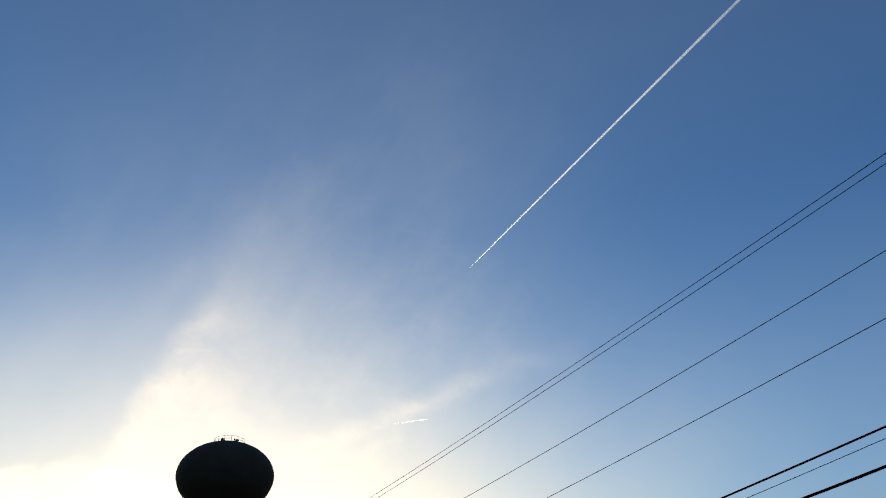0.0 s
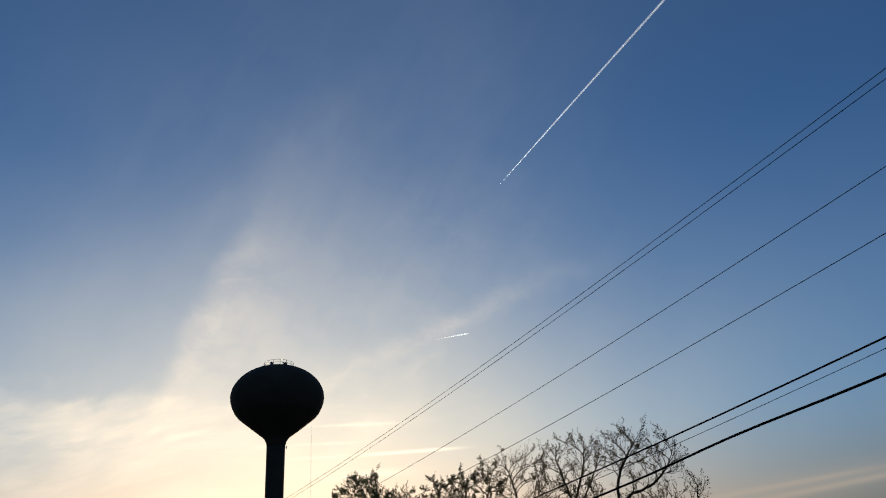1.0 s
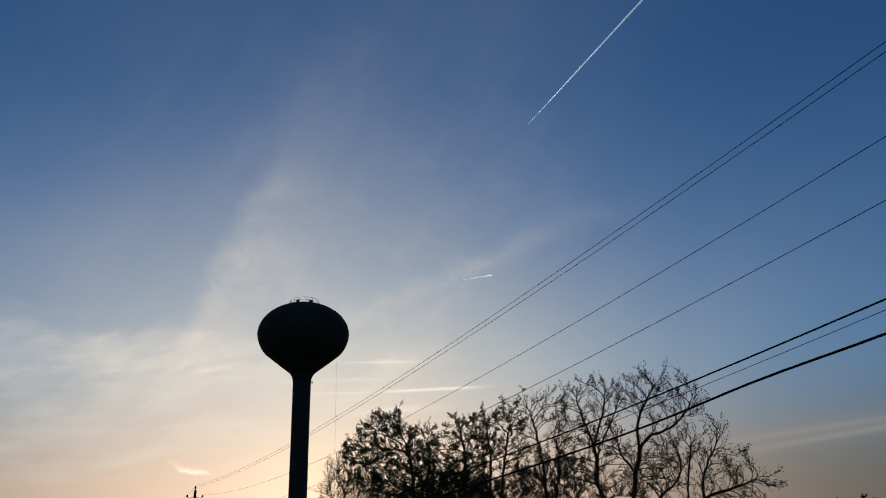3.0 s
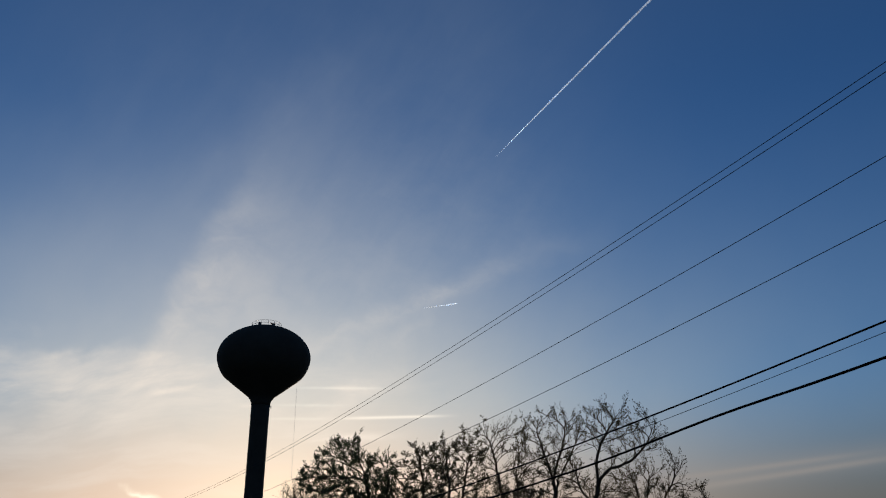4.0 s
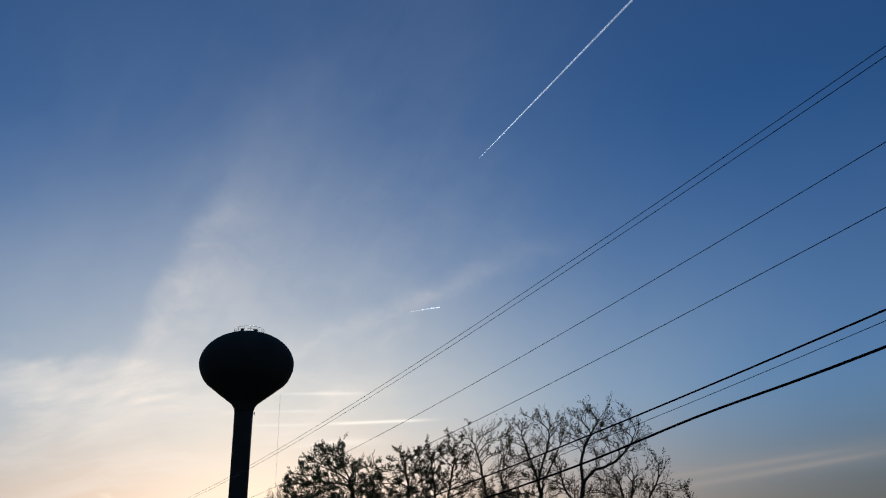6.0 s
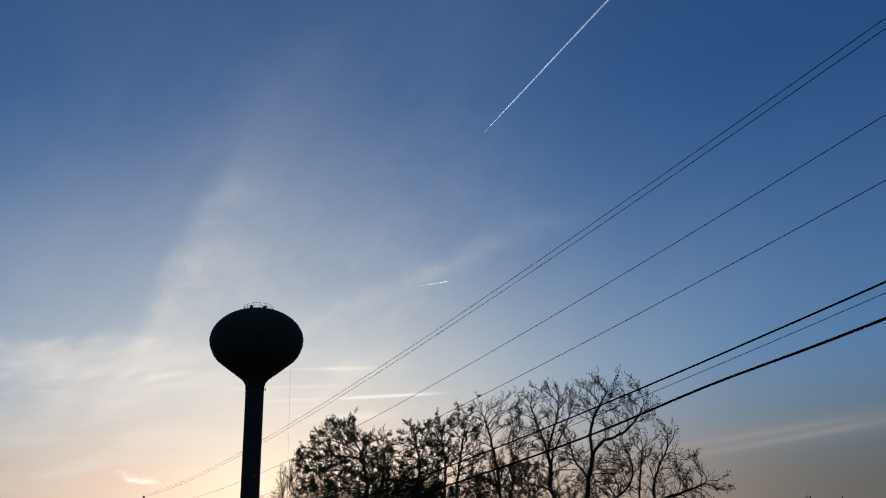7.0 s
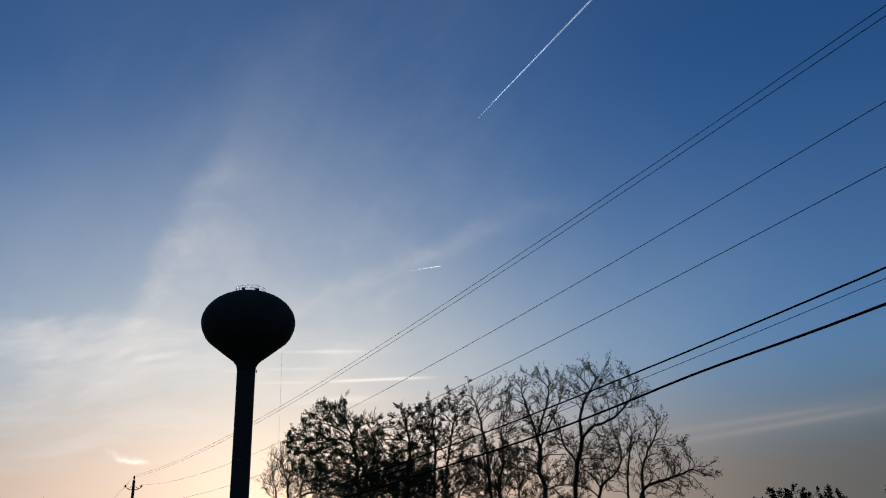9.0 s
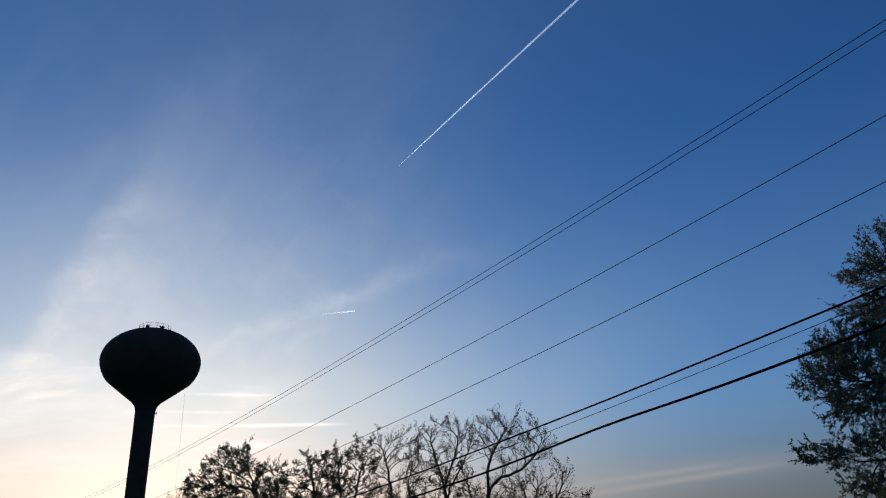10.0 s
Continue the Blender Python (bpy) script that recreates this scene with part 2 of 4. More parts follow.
BUD = material("young_leaf", (0.055, 0.050, 0.026), (0.120, 0.105, 0.055), 0.7, 0, 1.0, 0, 8.0, 0.5, spec=0.15, through_light=0.3)
BIG_LEAF = material("fresh_leaf", (0.10, 0.12, 0.075), (0.19, 0.22, 0.15), 0.55, 0, 1.0, 0, 8.0, 0.5, spec=0.3, through_light=0.4)
FAR_LEAF = material("far_leaf", (0.030, 0.032, 0.020), (0.060, 0.058, 0.035), 0.8, 0, 0.5, 0, 4.0, 0.4, spec=0.1)
POLE_WOOD = material("weathered_pole_wood", (0.05, 0.035, 0.025), (0.11, 0.08, 0.055), 0.85, 0, 5.0, 0.4)
PORCELAIN = material("insulator_porcelain", (0.10, 0.07, 0.06), (0.16, 0.11, 0.09), 0.6, 0, 5.0, 0.0)
WIRE = material("tarnished_wire", (0.008, 0.008, 0.008), (0.014, 0.014, 0.014), 0.9, 0.0, 2.0, 0.0, spec=0.05)
CABLE = material("black_cable_sheath", (0.004, 0.004, 0.004), (0.008, 0.008, 0.008), 0.85, 0, 2.0, 0.05, spec=0.08)
GRASS = material("grass", (0.030, 0.045, 0.015), (0.075, 0.085, 0.035), 0.9, 0, 0.15, 0.3, 6.0)


def vapour(name, cover):
    """Ice trail: white, lit by the sun, thin and ragged."""
    m = bpy.data.materials.new(name)
    m.use_nodes = True
    q, t = Graph(m.node_tree), m.node_tree
    t.nodes.clear()
    at = t.nodes.new("ShaderNodeTexCoord").outputs["Object"]
    d, tr, cl = (t.nodes.new("ShaderNodeBsdf" + k) for k in ("Diffuse", "Translucent", "Transparent"))
    d.inputs[0].default_value = tr.inputs[0].default_value = (0.72, 0.84, 0.95, 1)
    a, b = t.nodes.new("ShaderNodeAddShader"), t.nodes.new("ShaderNodeMixShader")
    t.links.new(d.outputs[0], a.inputs[0]), t.links.new(tr.outputs[0], a.inputs[1])
    thin = t.nodes.new("ShaderNodeAttribute")
    thin.attribute_name = "thin"
    f = q.math("MULTIPLY", q.fit(q.noise(at, 0.012, 3.0), 0.25, 0.7, 0.75, 1.0), thin.outputs["Fac"])
    q.put(b.inputs[0], q.math("MULTIPLY", f, cover))
    t.links.new(cl.outputs[0], b.inputs[1]), t.links.new(a.outputs[0], b.inputs[2])
    t.links.new(b.outputs[0], t.nodes.new("ShaderNodeOutputMaterial").inputs[0])
    return m


VAPOUR = vapour("contrail_ice", 0.42)
DENSE_VAPOUR = vapour("fresh_contrail_ice", 0.75)


# ---- mesh helpers ----
def part(name, bm, mat, parent=None, label="", smooth=True):
    me = bpy.data.meshes.new(name)
    bm.to_mesh(me)
    bm.free()
    if smooth:
        me.polygons.foreach_set("use_smooth", [True] * len(me.polygons))
    me.materials.append(mat)
    ob = new(name, me)
    if parent:
        ob.parent = parent
    return tagged(ob, label)


def raw(name, verts, faces, mat, parent=None, label="", smooth=False):
    me = bpy.data.meshes.new(name)
    me.from_pydata(verts, [], faces)
    if smooth:
        me.polygons.foreach_set("use_smooth", [True] * len(me.polygons))
    me.materials.append(mat)
    ob = new(name, me)
    if parent:
        ob.parent = parent
    return tagged(ob, label)


def thing(name, at, label, category, group="", kind=""):
    ob = new(name)
    ob.location = at
    ob.empty_display_size = 0.3
    return tagged(ob, label, category, group, kind)


def lathe(bm, profile, steps=64, cap=True):
    """A turned body from (radius, height) pairs."""
    rings = []
    for r, z in profile:
        rings.append([bm.verts.new((r * math.cos(a), r * math.sin(a), z)) for a in np.linspace(0, 2 * math.pi, steps, endpoint=False)])
    for lo, hi in zip(rings, rings[1:]):
        for i in range(steps):
            j = (i + 1) % steps
            bm.faces.new((lo[i], lo[j], hi[j], hi[i]))
    if cap:
        bm.faces.new(rings[0][::-1])
        bm.faces.new(rings[-1])
    return bm


def rod(bm, a, b, r, r2=None, sides=8):
    """A round bar from a to b."""
    a, b = Vector(a), Vector(b)
    r2 = r if r2 is None else r2
    q = (b - a).to_track_quat("Z", "Y").to_matrix()
    lo, hi = [], []
    for k in range(sides):
        c, s = math.cos(2 * math.pi * k / sides), math.sin(2 * math.pi * k / sides)
        lo.append(bm.verts.new(a + q @ Vector((c * r, s * r, 0))))
        hi.append(bm.verts.new(b + q @ Vector((c * r2, s * r2, 0))))
    for k in range(sides):
        j = (k + 1) % sides
        bm.faces.new((lo[k], lo[j], hi[j], hi[k]))
    bm.faces.new(lo[::-1])
    bm.faces.new(hi)


def pipe(bm, points, r, sides=8, closed=False):
    """A round bar along a line of points."""
    rings = []
    pts = [Vector(p) for p in points]
    n = len(pts)
    for i, p in enumerate(pts):
        a, b = (pts[i - 1], pts[(i + 1) % n]) if closed else (pts[max(i - 1, 0)], pts[min(i + 1, n - 1)])
        q = (b - a).to_track_quat("Z", "Y").to_matrix()
        rr = r[i] if isinstance(r, (list, tuple)) else r
        rings.append([bm.verts.new(p + q @ Vector((math.cos(2 * math.pi * k / sides) * rr, math.sin(2 * math.pi * k / sides) * rr, 0))) for k in range(sides)])
    for i in range(n if closed else n - 1):
        lo, hi = rings[i], rings[(i + 1) % n]
        for k in range(sides):
            j = (k + 1) % sides
            bm.faces.new((lo[k], lo[j], hi[j], hi[k]))
    if not closed:
        bm.faces.new(rings[0][::-1])
        bm.faces.new(rings[-1])


def box(bm, at, size, bevel=0.0):
    made = bmesh.ops.create_cube(bm, size=1.0, matrix=Matrix.Translation(at) @ Matrix.Diagonal((*size, 1)))
    if bevel:
        edges = {e for vt in made["verts"] for e in vt.link_edges}
        bmesh.ops.bevel(bm, geom=list(edges), offset=bevel, segments=2, affect="EDGES")


# ---- ground ----
def make_ground():
    rng = random.Random(3)
    bm = bmesh.new()
    radii = [0.0, 4, 9, 16, 26, 40, 60, 90, 140, 220, 400, 800, 1600, 3000, 4800]
    steps = 72
    centre = bm.verts.new((0, 0, 0))
    last = None
    for r in radii[1:]:
        ring = []
        for k in range(steps):
            a = 2 * math.pi * k / steps
            x, y = r * math.cos(a), r * math.sin(a)
            ring.append(bm.verts.new((x, y, 0.10 * noise.noise((x * 0.08, y * 0.08, 0)) if r < 300 else 0.0)))
        for k in range(steps):
            j = (k + 1) % steps
            bm.faces.new((centre, ring[k], ring[j]) if last is None else (last[k], ring[k], ring[j], last[j]))
        last = ring
    ob = part("ground", bm, GRASS)
    return tagged(ob, "wide flat grass field in evening shade", "ground", kind="structure")


make_ground()


# ---- water tower ----
def make_water_tower():
    at = toward(-13.93, 0, 133.8)
    at.z = 0
    t = thing("water_tower", at, "dark painted steel water tower, round tank on one slender pedestal", "water tower")
    zc, a, b = 41.35, 7.98, 5.62
    prof = []
    # belly, cone and flare
    prof += [(1.55, 33.0), (1.62, 33.5), (1.80, 34.0), (2.25, 34.6)]
    prof += [(3.2, 35.35), (4.6, 36.45), (5.9, 37.5), (6.62, 38.1), (7.16, 38.8), (7.58, 39.65), (7.86, 40.5)]
    for k in range(0, 19):
        e = radians(90 * k / 19)
        prof.append((a * math.cos(e), zc + b * math.sin(e)))
    prof.append((0.4, zc + b))
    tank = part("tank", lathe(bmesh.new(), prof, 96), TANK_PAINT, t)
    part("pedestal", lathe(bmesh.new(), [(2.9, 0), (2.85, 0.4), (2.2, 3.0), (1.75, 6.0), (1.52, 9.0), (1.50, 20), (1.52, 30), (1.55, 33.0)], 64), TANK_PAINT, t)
    # weld seams, slightly raised
    for z in (6.0, 12.0, 18.0, 24.0, 30.0):
        r = 1.75 if z < 7 else 1.52
        bm = bmesh.new()
        pipe(bm, [(r * math.cos(x), r * math.sin(x), z) for x in np.linspace(0, 2 * math.pi, 48, endpoint=False)], 0.025, 4, True)
        part("weld_seam", bm, TANK_PAINT, t)
    # guard rail on the crown of the tank
    ring_r, foot = 2.55, zc + b * math.sqrt(1 - (2.55 / a) ** 2) - 0.03
    for k, h in enumerate((0.48, 0.95)):
        bm = bmesh.new()
        pipe(bm, [(ring_r * math.cos(x), ring_r * math.sin(x), foot + h) for x in np.linspace(0, 2 * math.pi, 48, endpoint=False)], 0.028, 6, True)
        part("rail", bm, STEEL, t)
    for k in range(14):
        x = 2 * math.pi * k / 14 + 0.1
        bm = bmesh.new()
        rod(bm, (ring_r * math.cos(x), ring_r * math.sin(x), foot - 0.05), (ring_r * math.cos(x), ring_r * math.sin(x), foot + 0.95), 0.032)
        part("rail_post", bm, STEEL, t)
    side = Vector((math.cos(radians(-13.95)), -math.sin(radians(-13.95)), 0))
    # hatch box, vent and lamp within the rail
    bm = bmesh.new()
    p = side * -1.25
    box(bm, (p.x, p.y, 47.3), (0.46, 0.46, 1.2), 0.05)
    rod(bm, (p.x, p.y, 47.88), (p.x, p.y, 48.0), 0.1)
    part("hatch", bm, DARK_STEEL, t, "dark upright hatch box")
    bm = bmesh.new()
    p = side * 1.15
    lathe(bm, [(0.20, 46.6), (0.20, 47.55), (0.34, 47.6), (0.34, 47.75), (0.1, 47.9)], 20)
    bmesh.ops.translate(bm, verts=bm.verts, vec=(p.x, p.y, 0))
    part("vent", bm, STEEL, t, "mushroom shaped roof vent")
    bm = bmesh.new()
    p = side * 0.75
    rod(bm, (p.x, p.y, 46.7), (p.x, p.y, 47.8), 0.04)
    box(bm, (p.x, p.y, 47.85), (0.2, 0.2, 0.25), 0.03)
    part("warning_lamp", bm, DARK_STEEL, t)
    # small aerial bracket under the neck
    p = side * 1.75
    bm = bmesh.new()
    rod(bm, tuple(side * 1.5 + Vector((0, 0, 32.9))), tuple(side * 1.72 + Vector((0, 0, 32.9))), 0.035)
    box(bm, tuple(side * 1.74 + Vector((0, 0, 32.9))), (0.14, 0.14, 0.5), 0.03)
    part("aerial", bm, PALE_STEEL, t, "small pale aerial")
    return t


make_water_tower()


# ---- power line ----
POLE_NEAR, POLE_FAR = Vector((15.78, -3.28, 0)), Vector((-30.97, 81.52, 0))
RUN = POLE_FAR - POLE_NEAR
ACROSS = Vector((RUN.y, -RUN.x, 0)).normalized()
LINE_ANGLE = math.degrees(math.atan2(RUN.y, RUN.x))


def make_pole():
    t = thing("utility_pole", POLE_FAR, "weathered wooden utility pole with bracket arms and insulators", "utility pole", "utility poles along the power line")
    bm = bmesh.new()
    lathe(bm, [(0.19, -0.3), (0.18, 1.5), (0.155, 6.0), (0.135, 10.4), (0.12, 10.5)], 20)
    part("shaft", bm, POLE_WOOD, t)
    for s in (-1, 1):
        bm = bmesh.new()
        pipe(bm, [(0.1 * s, 0, 9.60), (0.3 * s, 0, 9.58), (0.55 * s, 0, 9.68), (0.76 * s, 0, 9.85)], 0.035)
        pipe(bm, [(0.1 * s, 0, 9.92), (0.35 * s, 0, 9.76), (0.55 * s, 0, 9.69)], 0.025)
        arm = part("bracket_arm", bm, DARK_STEEL, t)
        bm = bmesh.new()
        lathe(bm, [(0.04, 9.82), (0.10, 9.86), (0.10, 9.92), (0.06, 9.94), (0.09, 9.97), (0.08, 10.03), (0.03, 10.06)], 12)
        bmesh.ops.translate(bm, verts=bm.verts, vec=(0.76 * s, 0, 0))
        part("insulator", bm, PORCELAIN, arm)
    bm = bmesh.new()
    lathe(bm, [(0.05, 10.48), (0.05, 10.66), (0.11, 10.68), (0.11, 10.76), (0.06, 10.78), (0.09, 10.82), (0.07, 10.9), (0.02, 10.94)], 12)
    part("pin_insulator", bm, PORCELAIN, t)
    for z in (6.6, 7.6):
        bm = bmesh.new()
        box(bm, (0.16, 0, z), (0.16, 0.10, 0.20), 0.02)
        part("cable_clamp", bm, DARK_STEEL, t)
    t.rotation_euler = (0, 0, radians(LINE_ANGLE - 90))
    return t


pole = make_pole()
turn = pose(0, 0, 0, 0, 0, LINE_ANGLE - 90)
copy_thing(pole, Matrix.Translation(POLE_NEAR) @ turn)
copy_thing(pole, Matrix.Translation(POLE_FAR + RUN) @ turn)


BUMP_AT = 0.224


def make_wire(name, z_far, z_near, sag, radius, mat, label, category, arm, bump=0.0):
    """One sagging conductor over two spans, as a single line."""
    bm = bmesh.new()
    pts = []
    for k in range(0, 121):
        w = k / 120
        p = POLE_NEAR.lerp(POLE_FAR, w) + ACROSS * arm * w
        pts.append((p.x, p.y, EYE + z_near + (z_far - z_near) * w - 4 * sag * w * (1 - w) + bump * (math.exp(-((w - BUMP_AT) / 0.022) ** 2) - 0.7 * math.exp(-((w - BUMP_AT - 0.055) / 0.03) ** 2) + 0.4 * math.sin(w * 95.0) * w)))
    for k in range(1, 25):
        w = k / 24
        p = POLE_FAR + RUN * w + ACROSS * arm
        pts.append((p.x, p.y, EYE + z_far - 4 * sag * w * (1 - w)))
    pipe(bm, pts, radius, 6)
    return tagged(part(name, bm, mat), label, category, "wires on the utility poles")


make_wire("power_wire", 9.37, 9.59, 1.76, 0.0075, WIRE, "thin bare power wire on the pole top", "wire", 0)
make_wire("power_wire", 9.20, 9.40, 1.75, 0.0075, WIRE, "thin bare power wire just under the top one", "wire", 0)
make_wire("power_wire", 8.46, 8.22, 2.26, 0.0075, WIRE, "thin bare power wire on a bracket arm", "wire", 0.76)
make_wire("power_wire", 6.80, 7.23, 2.35, 0.0075, WIRE, "thin bare neutral wire below the bracket arms", "wire", 0)
make_wire("telephone_cable", 5.95, 5.81, 2.86, 0.018, CABLE, "thick black telephone cable hung from poles", "cable", 0)
make_wire("power_wire", 5.82, 5.71, 2.97, 0.0062, WIRE, "thin grey wire running beside the black cable", "wire", 0)
make_wire("telephone_cable", 5.03, 5.21, 2.70, 0.025, CABLE, "thick black bundled telephone cable, lowest on poles", "cable", 0, 0.055)


# ---- radio mast ----
def make_mast():
    at = toward(-11.42, 0, 420)
    at.z = 0
    t = thing("radio_mast", at, "very slender grey lattice radio mast far off", "radio mast")
    legs = [Vector((0.13 * math.cos(a), 0.13 * math.sin(a), 0)) for a in (0.3, 2.39, 4.49)]
    top = 111.0
    # haze over the distance is put into the pale steel colour
    for p in legs:
        bm = bmesh.new()
        rod(bm, p, p + Vector((0, 0, top)), 0.013, sides=5)
        part("leg", bm, PALE_STEEL, t)
    bm = bmesh.new()
    z = 0.0
    while z < top - 1.5:
        for i in range(3):
            rod(bm, legs[i] + Vector((0, 0, z)), legs[(i + 1) % 3] + Vector((0, 0, z + 1.4)), 0.007, sides=4)
        z += 1.4
    part("lattice", bm, PALE_STEEL, t)


make_mast()


# ---- street lamp ----
def make_street_lamp():
    at = toward(33.0, 0, 74)
    at.z = 0
    t = thing("street_lamp", at, "dark metal lamp post with a boxy lamp head", "street lamp")
    part("base", lathe(bmesh.new(), [(0.26, 0.0), (0.26, 0.55), (0.22, 0.62), (0.12, 0.64)], 20), DARK_STEEL, t)
    part("post", lathe(bmesh.new(), [(0.10, 0.6), (0.085, 4.0), (0.07, 7.55), (0.05, 7.58)], 16), DARK_STEEL, t)
    right = Vector((math.cos(radians(33)), -math.sin(radians(33)), 0))
    bm = bmesh.new()
    rod(bm, (0, 0, 7.45), tuple(right * 0.22 + Vector((0, 0, 7.5))), 0.04)
    part("arm", bm, DARK_STEEL, t)
    bm = bmesh.new()
    box(bm, (0, 0, 0), (0.62, 0.40, 0.34), 0.05)
    bmesh.ops.transform(bm, matrix=Matrix.Translation(right * 0.42 + Vector((0, 0, 7.48))) @ pose(0, 0, 0, 0, 0, -33), verts=bm.verts)
    head = part("lamp_head", bm, DARK_STEEL, t)
    bm = bmesh.new()
    box(bm, (0, 0, 0), (0.50, 0.30, 0.03), 0.01)
    bmesh.ops.transform(bm, matrix=Matrix.Translation(right * 0.42 + Vector((0, 0, 7.30))) @ pose(0, 0, 0, 0, 0, -33), verts=bm.verts)
    part("lens", bm, PALE_STEEL, head)
    bm = bmesh.new()
    bmesh.ops.create_uvsphere(bm, u_segments=14, v_segments=10, radius=0.16, matrix=Matrix.Translation(right * -0.16 + Vector((0, 0, 7.62))))
    part("photocell", bm, DARK_STEEL, t)
    return t


make_street_lamp()


# ---- trees ----
def bow(line, n=5):
    """A smooth line through the points given."""
    p = [Vector(q) for q in line]
    out = [p[0]]
    for i in range(len(p) - 1):
        a, b, c, d = p[max(i - 1, 0)], p[i], p[i + 1], p[min(i + 2, len(p) - 1)]
        for k in range(1, n + 1):
            t = k / n
            out.append(0.5 * (2 * b + (c - a) * t + (2 * a - 5 * b + 4 * c - d) * t * t + (3 * b - a - 3 * c + d) * t ** 3))
    return out


def grow(rng, trunk, clouds, count, step, reach, kill, rounds=140, lift=0.12):
    """Branches that grow towards points scattered in the crown. trunk: lists of points; clouds: (centre, radii, share)."""
    nodes, parent = [], []
    for line in trunk:
        prev = -1
        last = None
        if line[0][2] > 1.0 and nodes:
            # a limb: it springs from the nearest point of what stands already
            foot = Vector(line[0])
            prev = min(range(len(nodes)), key=lambda i: (nodes[i] - foot).length)
            last = nodes[prev]
            line = [tuple(last)] + list(line[1:])
        line = bow(line)
        for p in line:
            p = Vector(p)
            if last is not None and (p - last).length < 1e-6:
                continue
            if last is not None:
                n = max(1, int((p - last).length / step))
                for k in range(1, n + 1):
                    q = last.lerp(p, k / n) + Vector((rng.gauss(0, 0.018), rng.gauss(0, 0.018), 0))
                    nodes.append(q)
                    parent.append(prev)
                    prev = len(nodes) - 1
            else:
                nodes.append(p)
                parent.append(prev)
                prev = len(nodes) - 1
            last = p
    pts = []
    whole = sum(c[2] for c in clouds)
    for centre, radii, share in clouds:
        for _ in range(int(count * share / whole)):
            while True:
                d = Vector((rng.uniform(-1, 1), rng.uniform(-1, 1), rng.uniform(-1, 1)))
                if d.length < 1 and rng.random() < 0.35 + 0.65 * d.length:
                    break
            pts.append((centre[0] + d.x * radii[0], centre[1] + d.y * radii[1], centre[2] + d.z * radii[2]))
    pts = np.array(pts)
    N = np.array([tuple(n) for n in nodes])
    D = np.linalg.norm(pts[:, None] - N[None], axis=2)
    near, dist = D.argmin(1), D.min(1)
    alive = np.ones(len(pts), bool)
    kids = {}
    for _ in range(rounds):
        use = alive & (dist < reach)
        if not use.any():
            if not alive.any():
                break
            use = alive & (dist < dist[alive].min() * 1.05 + 1e-6)
        fresh, fpar = [], []
        for i in np.unique(near[use]):
            mine = np.flatnonzero(use & (near == i))
            w = pts[mine] - N[i]
            w = w / (np.linalg.norm(w, axis=1)[:, None] + 1e-9)
            if parent[i] >= 0:
                # never double back
                on = w @ ((N[i] - N[parent[i]]) / (np.linalg.norm(N[i] - N[parent[i]]) + 1e-9)) > -0.05
                if not on.any():
                    alive[mine] = False
                    continue
                w = w[on]
            w = w.sum(0)
            w = w / (np.linalg.norm(w) + 1e-9)
            w = w + np.array([rng.gauss(0, 0.08), rng.gauss(0, 0.08), rng.gauss(0, 0.06) + lift])
            if parent[i] >= 0:
                back = N[i] - N[parent[i]]
                w = w + 0.7 * back / (np.linalg.norm(back) + 1e-9)
            w = w / (np.linalg.norm(w) + 1e-9)
            if kids.get(int(i), 0) >= 4:
                alive[mine] = False
                continue
            kids[int(i)] = kids.get(int(i), 0) + 1
            fresh.append(N[i] + w * step)
            fpar.append(int(i))
        if not fresh:
            continue
        fresh = np.array(fresh)
        base_n = len(N)
        N = np.vstack([N, fresh])
        parent += fpar
        d = np.linalg.norm(pts[:, None] - fresh[None], axis=2)
        m, k = d.min(1), d.argmin(1)
        better = m < dist
        near = np.where(better, k + base_n, near)
        dist = np.where(better, m, dist)
        alive &= dist > kill
        if len(N) > 18000:
            break
    return ease(N, parent), parent


def ease(N, parent, rounds=6):
    """Takes the kinks out of the branches: each point drawn towards its neighbours along the wood."""
    par = np.array(parent)
    has = np.flatnonzero(par >= 0)
    for _ in range(rounds):
        total_, count = np.zeros_like(N), np.zeros(len(N))
        np.add.at(total_, par[has], N[has])
        np.add.at(count, par[has], 1)
        mid = has[count[has] > 0]
        goal = 0.5 * N[par[mid]] + 0.5 * total_[mid] / count[mid][:, None]
        N = N.copy()
        N[mid] += 0.5 * (goal - N[mid])
    return N


def tube(verts, faces, a, b, ra, rb, sides):
    w = b - a
    n = math.sqrt(w[0] ** 2 + w[1] ** 2 + w[2] ** 2) + 1e-9
    w = (w[0] / n, w[1] / n, w[2] / n)
    h = (0, 0, 1) if abs(w[2]) < 0.8 else (1, 0, 0)
    p = (w[1] * h[2] - w[2] * h[1], w[2] * h[0] - w[0] * h[2], w[0] * h[1] - w[1] * h[0])
    n = math.sqrt(p[0] ** 2 + p[1] ** 2 + p[2] ** 2) + 1e-9
    p = (p[0] / n, p[1] / n, p[2] / n)
    q = (w[1] * p[2] - w[2] * p[1], w[2] * p[0] - w[0] * p[2], w[0] * p[1] - w[1] * p[0])
    s0 = len(verts)
    for c, r in ((a, ra), (b, rb)):
        for k in range(sides):
            x, y = math.cos(2 * math.pi * k / sides) * r, math.sin(2 * math.pi * k / sides) * r
            verts.append((c[0] + p[0] * x + q[0] * y, c[1] + p[1] * x + q[1] * y, c[2] + p[2] * x + q[2] * y))
    for k in range(sides):
        j = (k + 1) % sides
        faces.append((s0 + k, s0 + j, s0 + sides + j, s0 + sides + k))


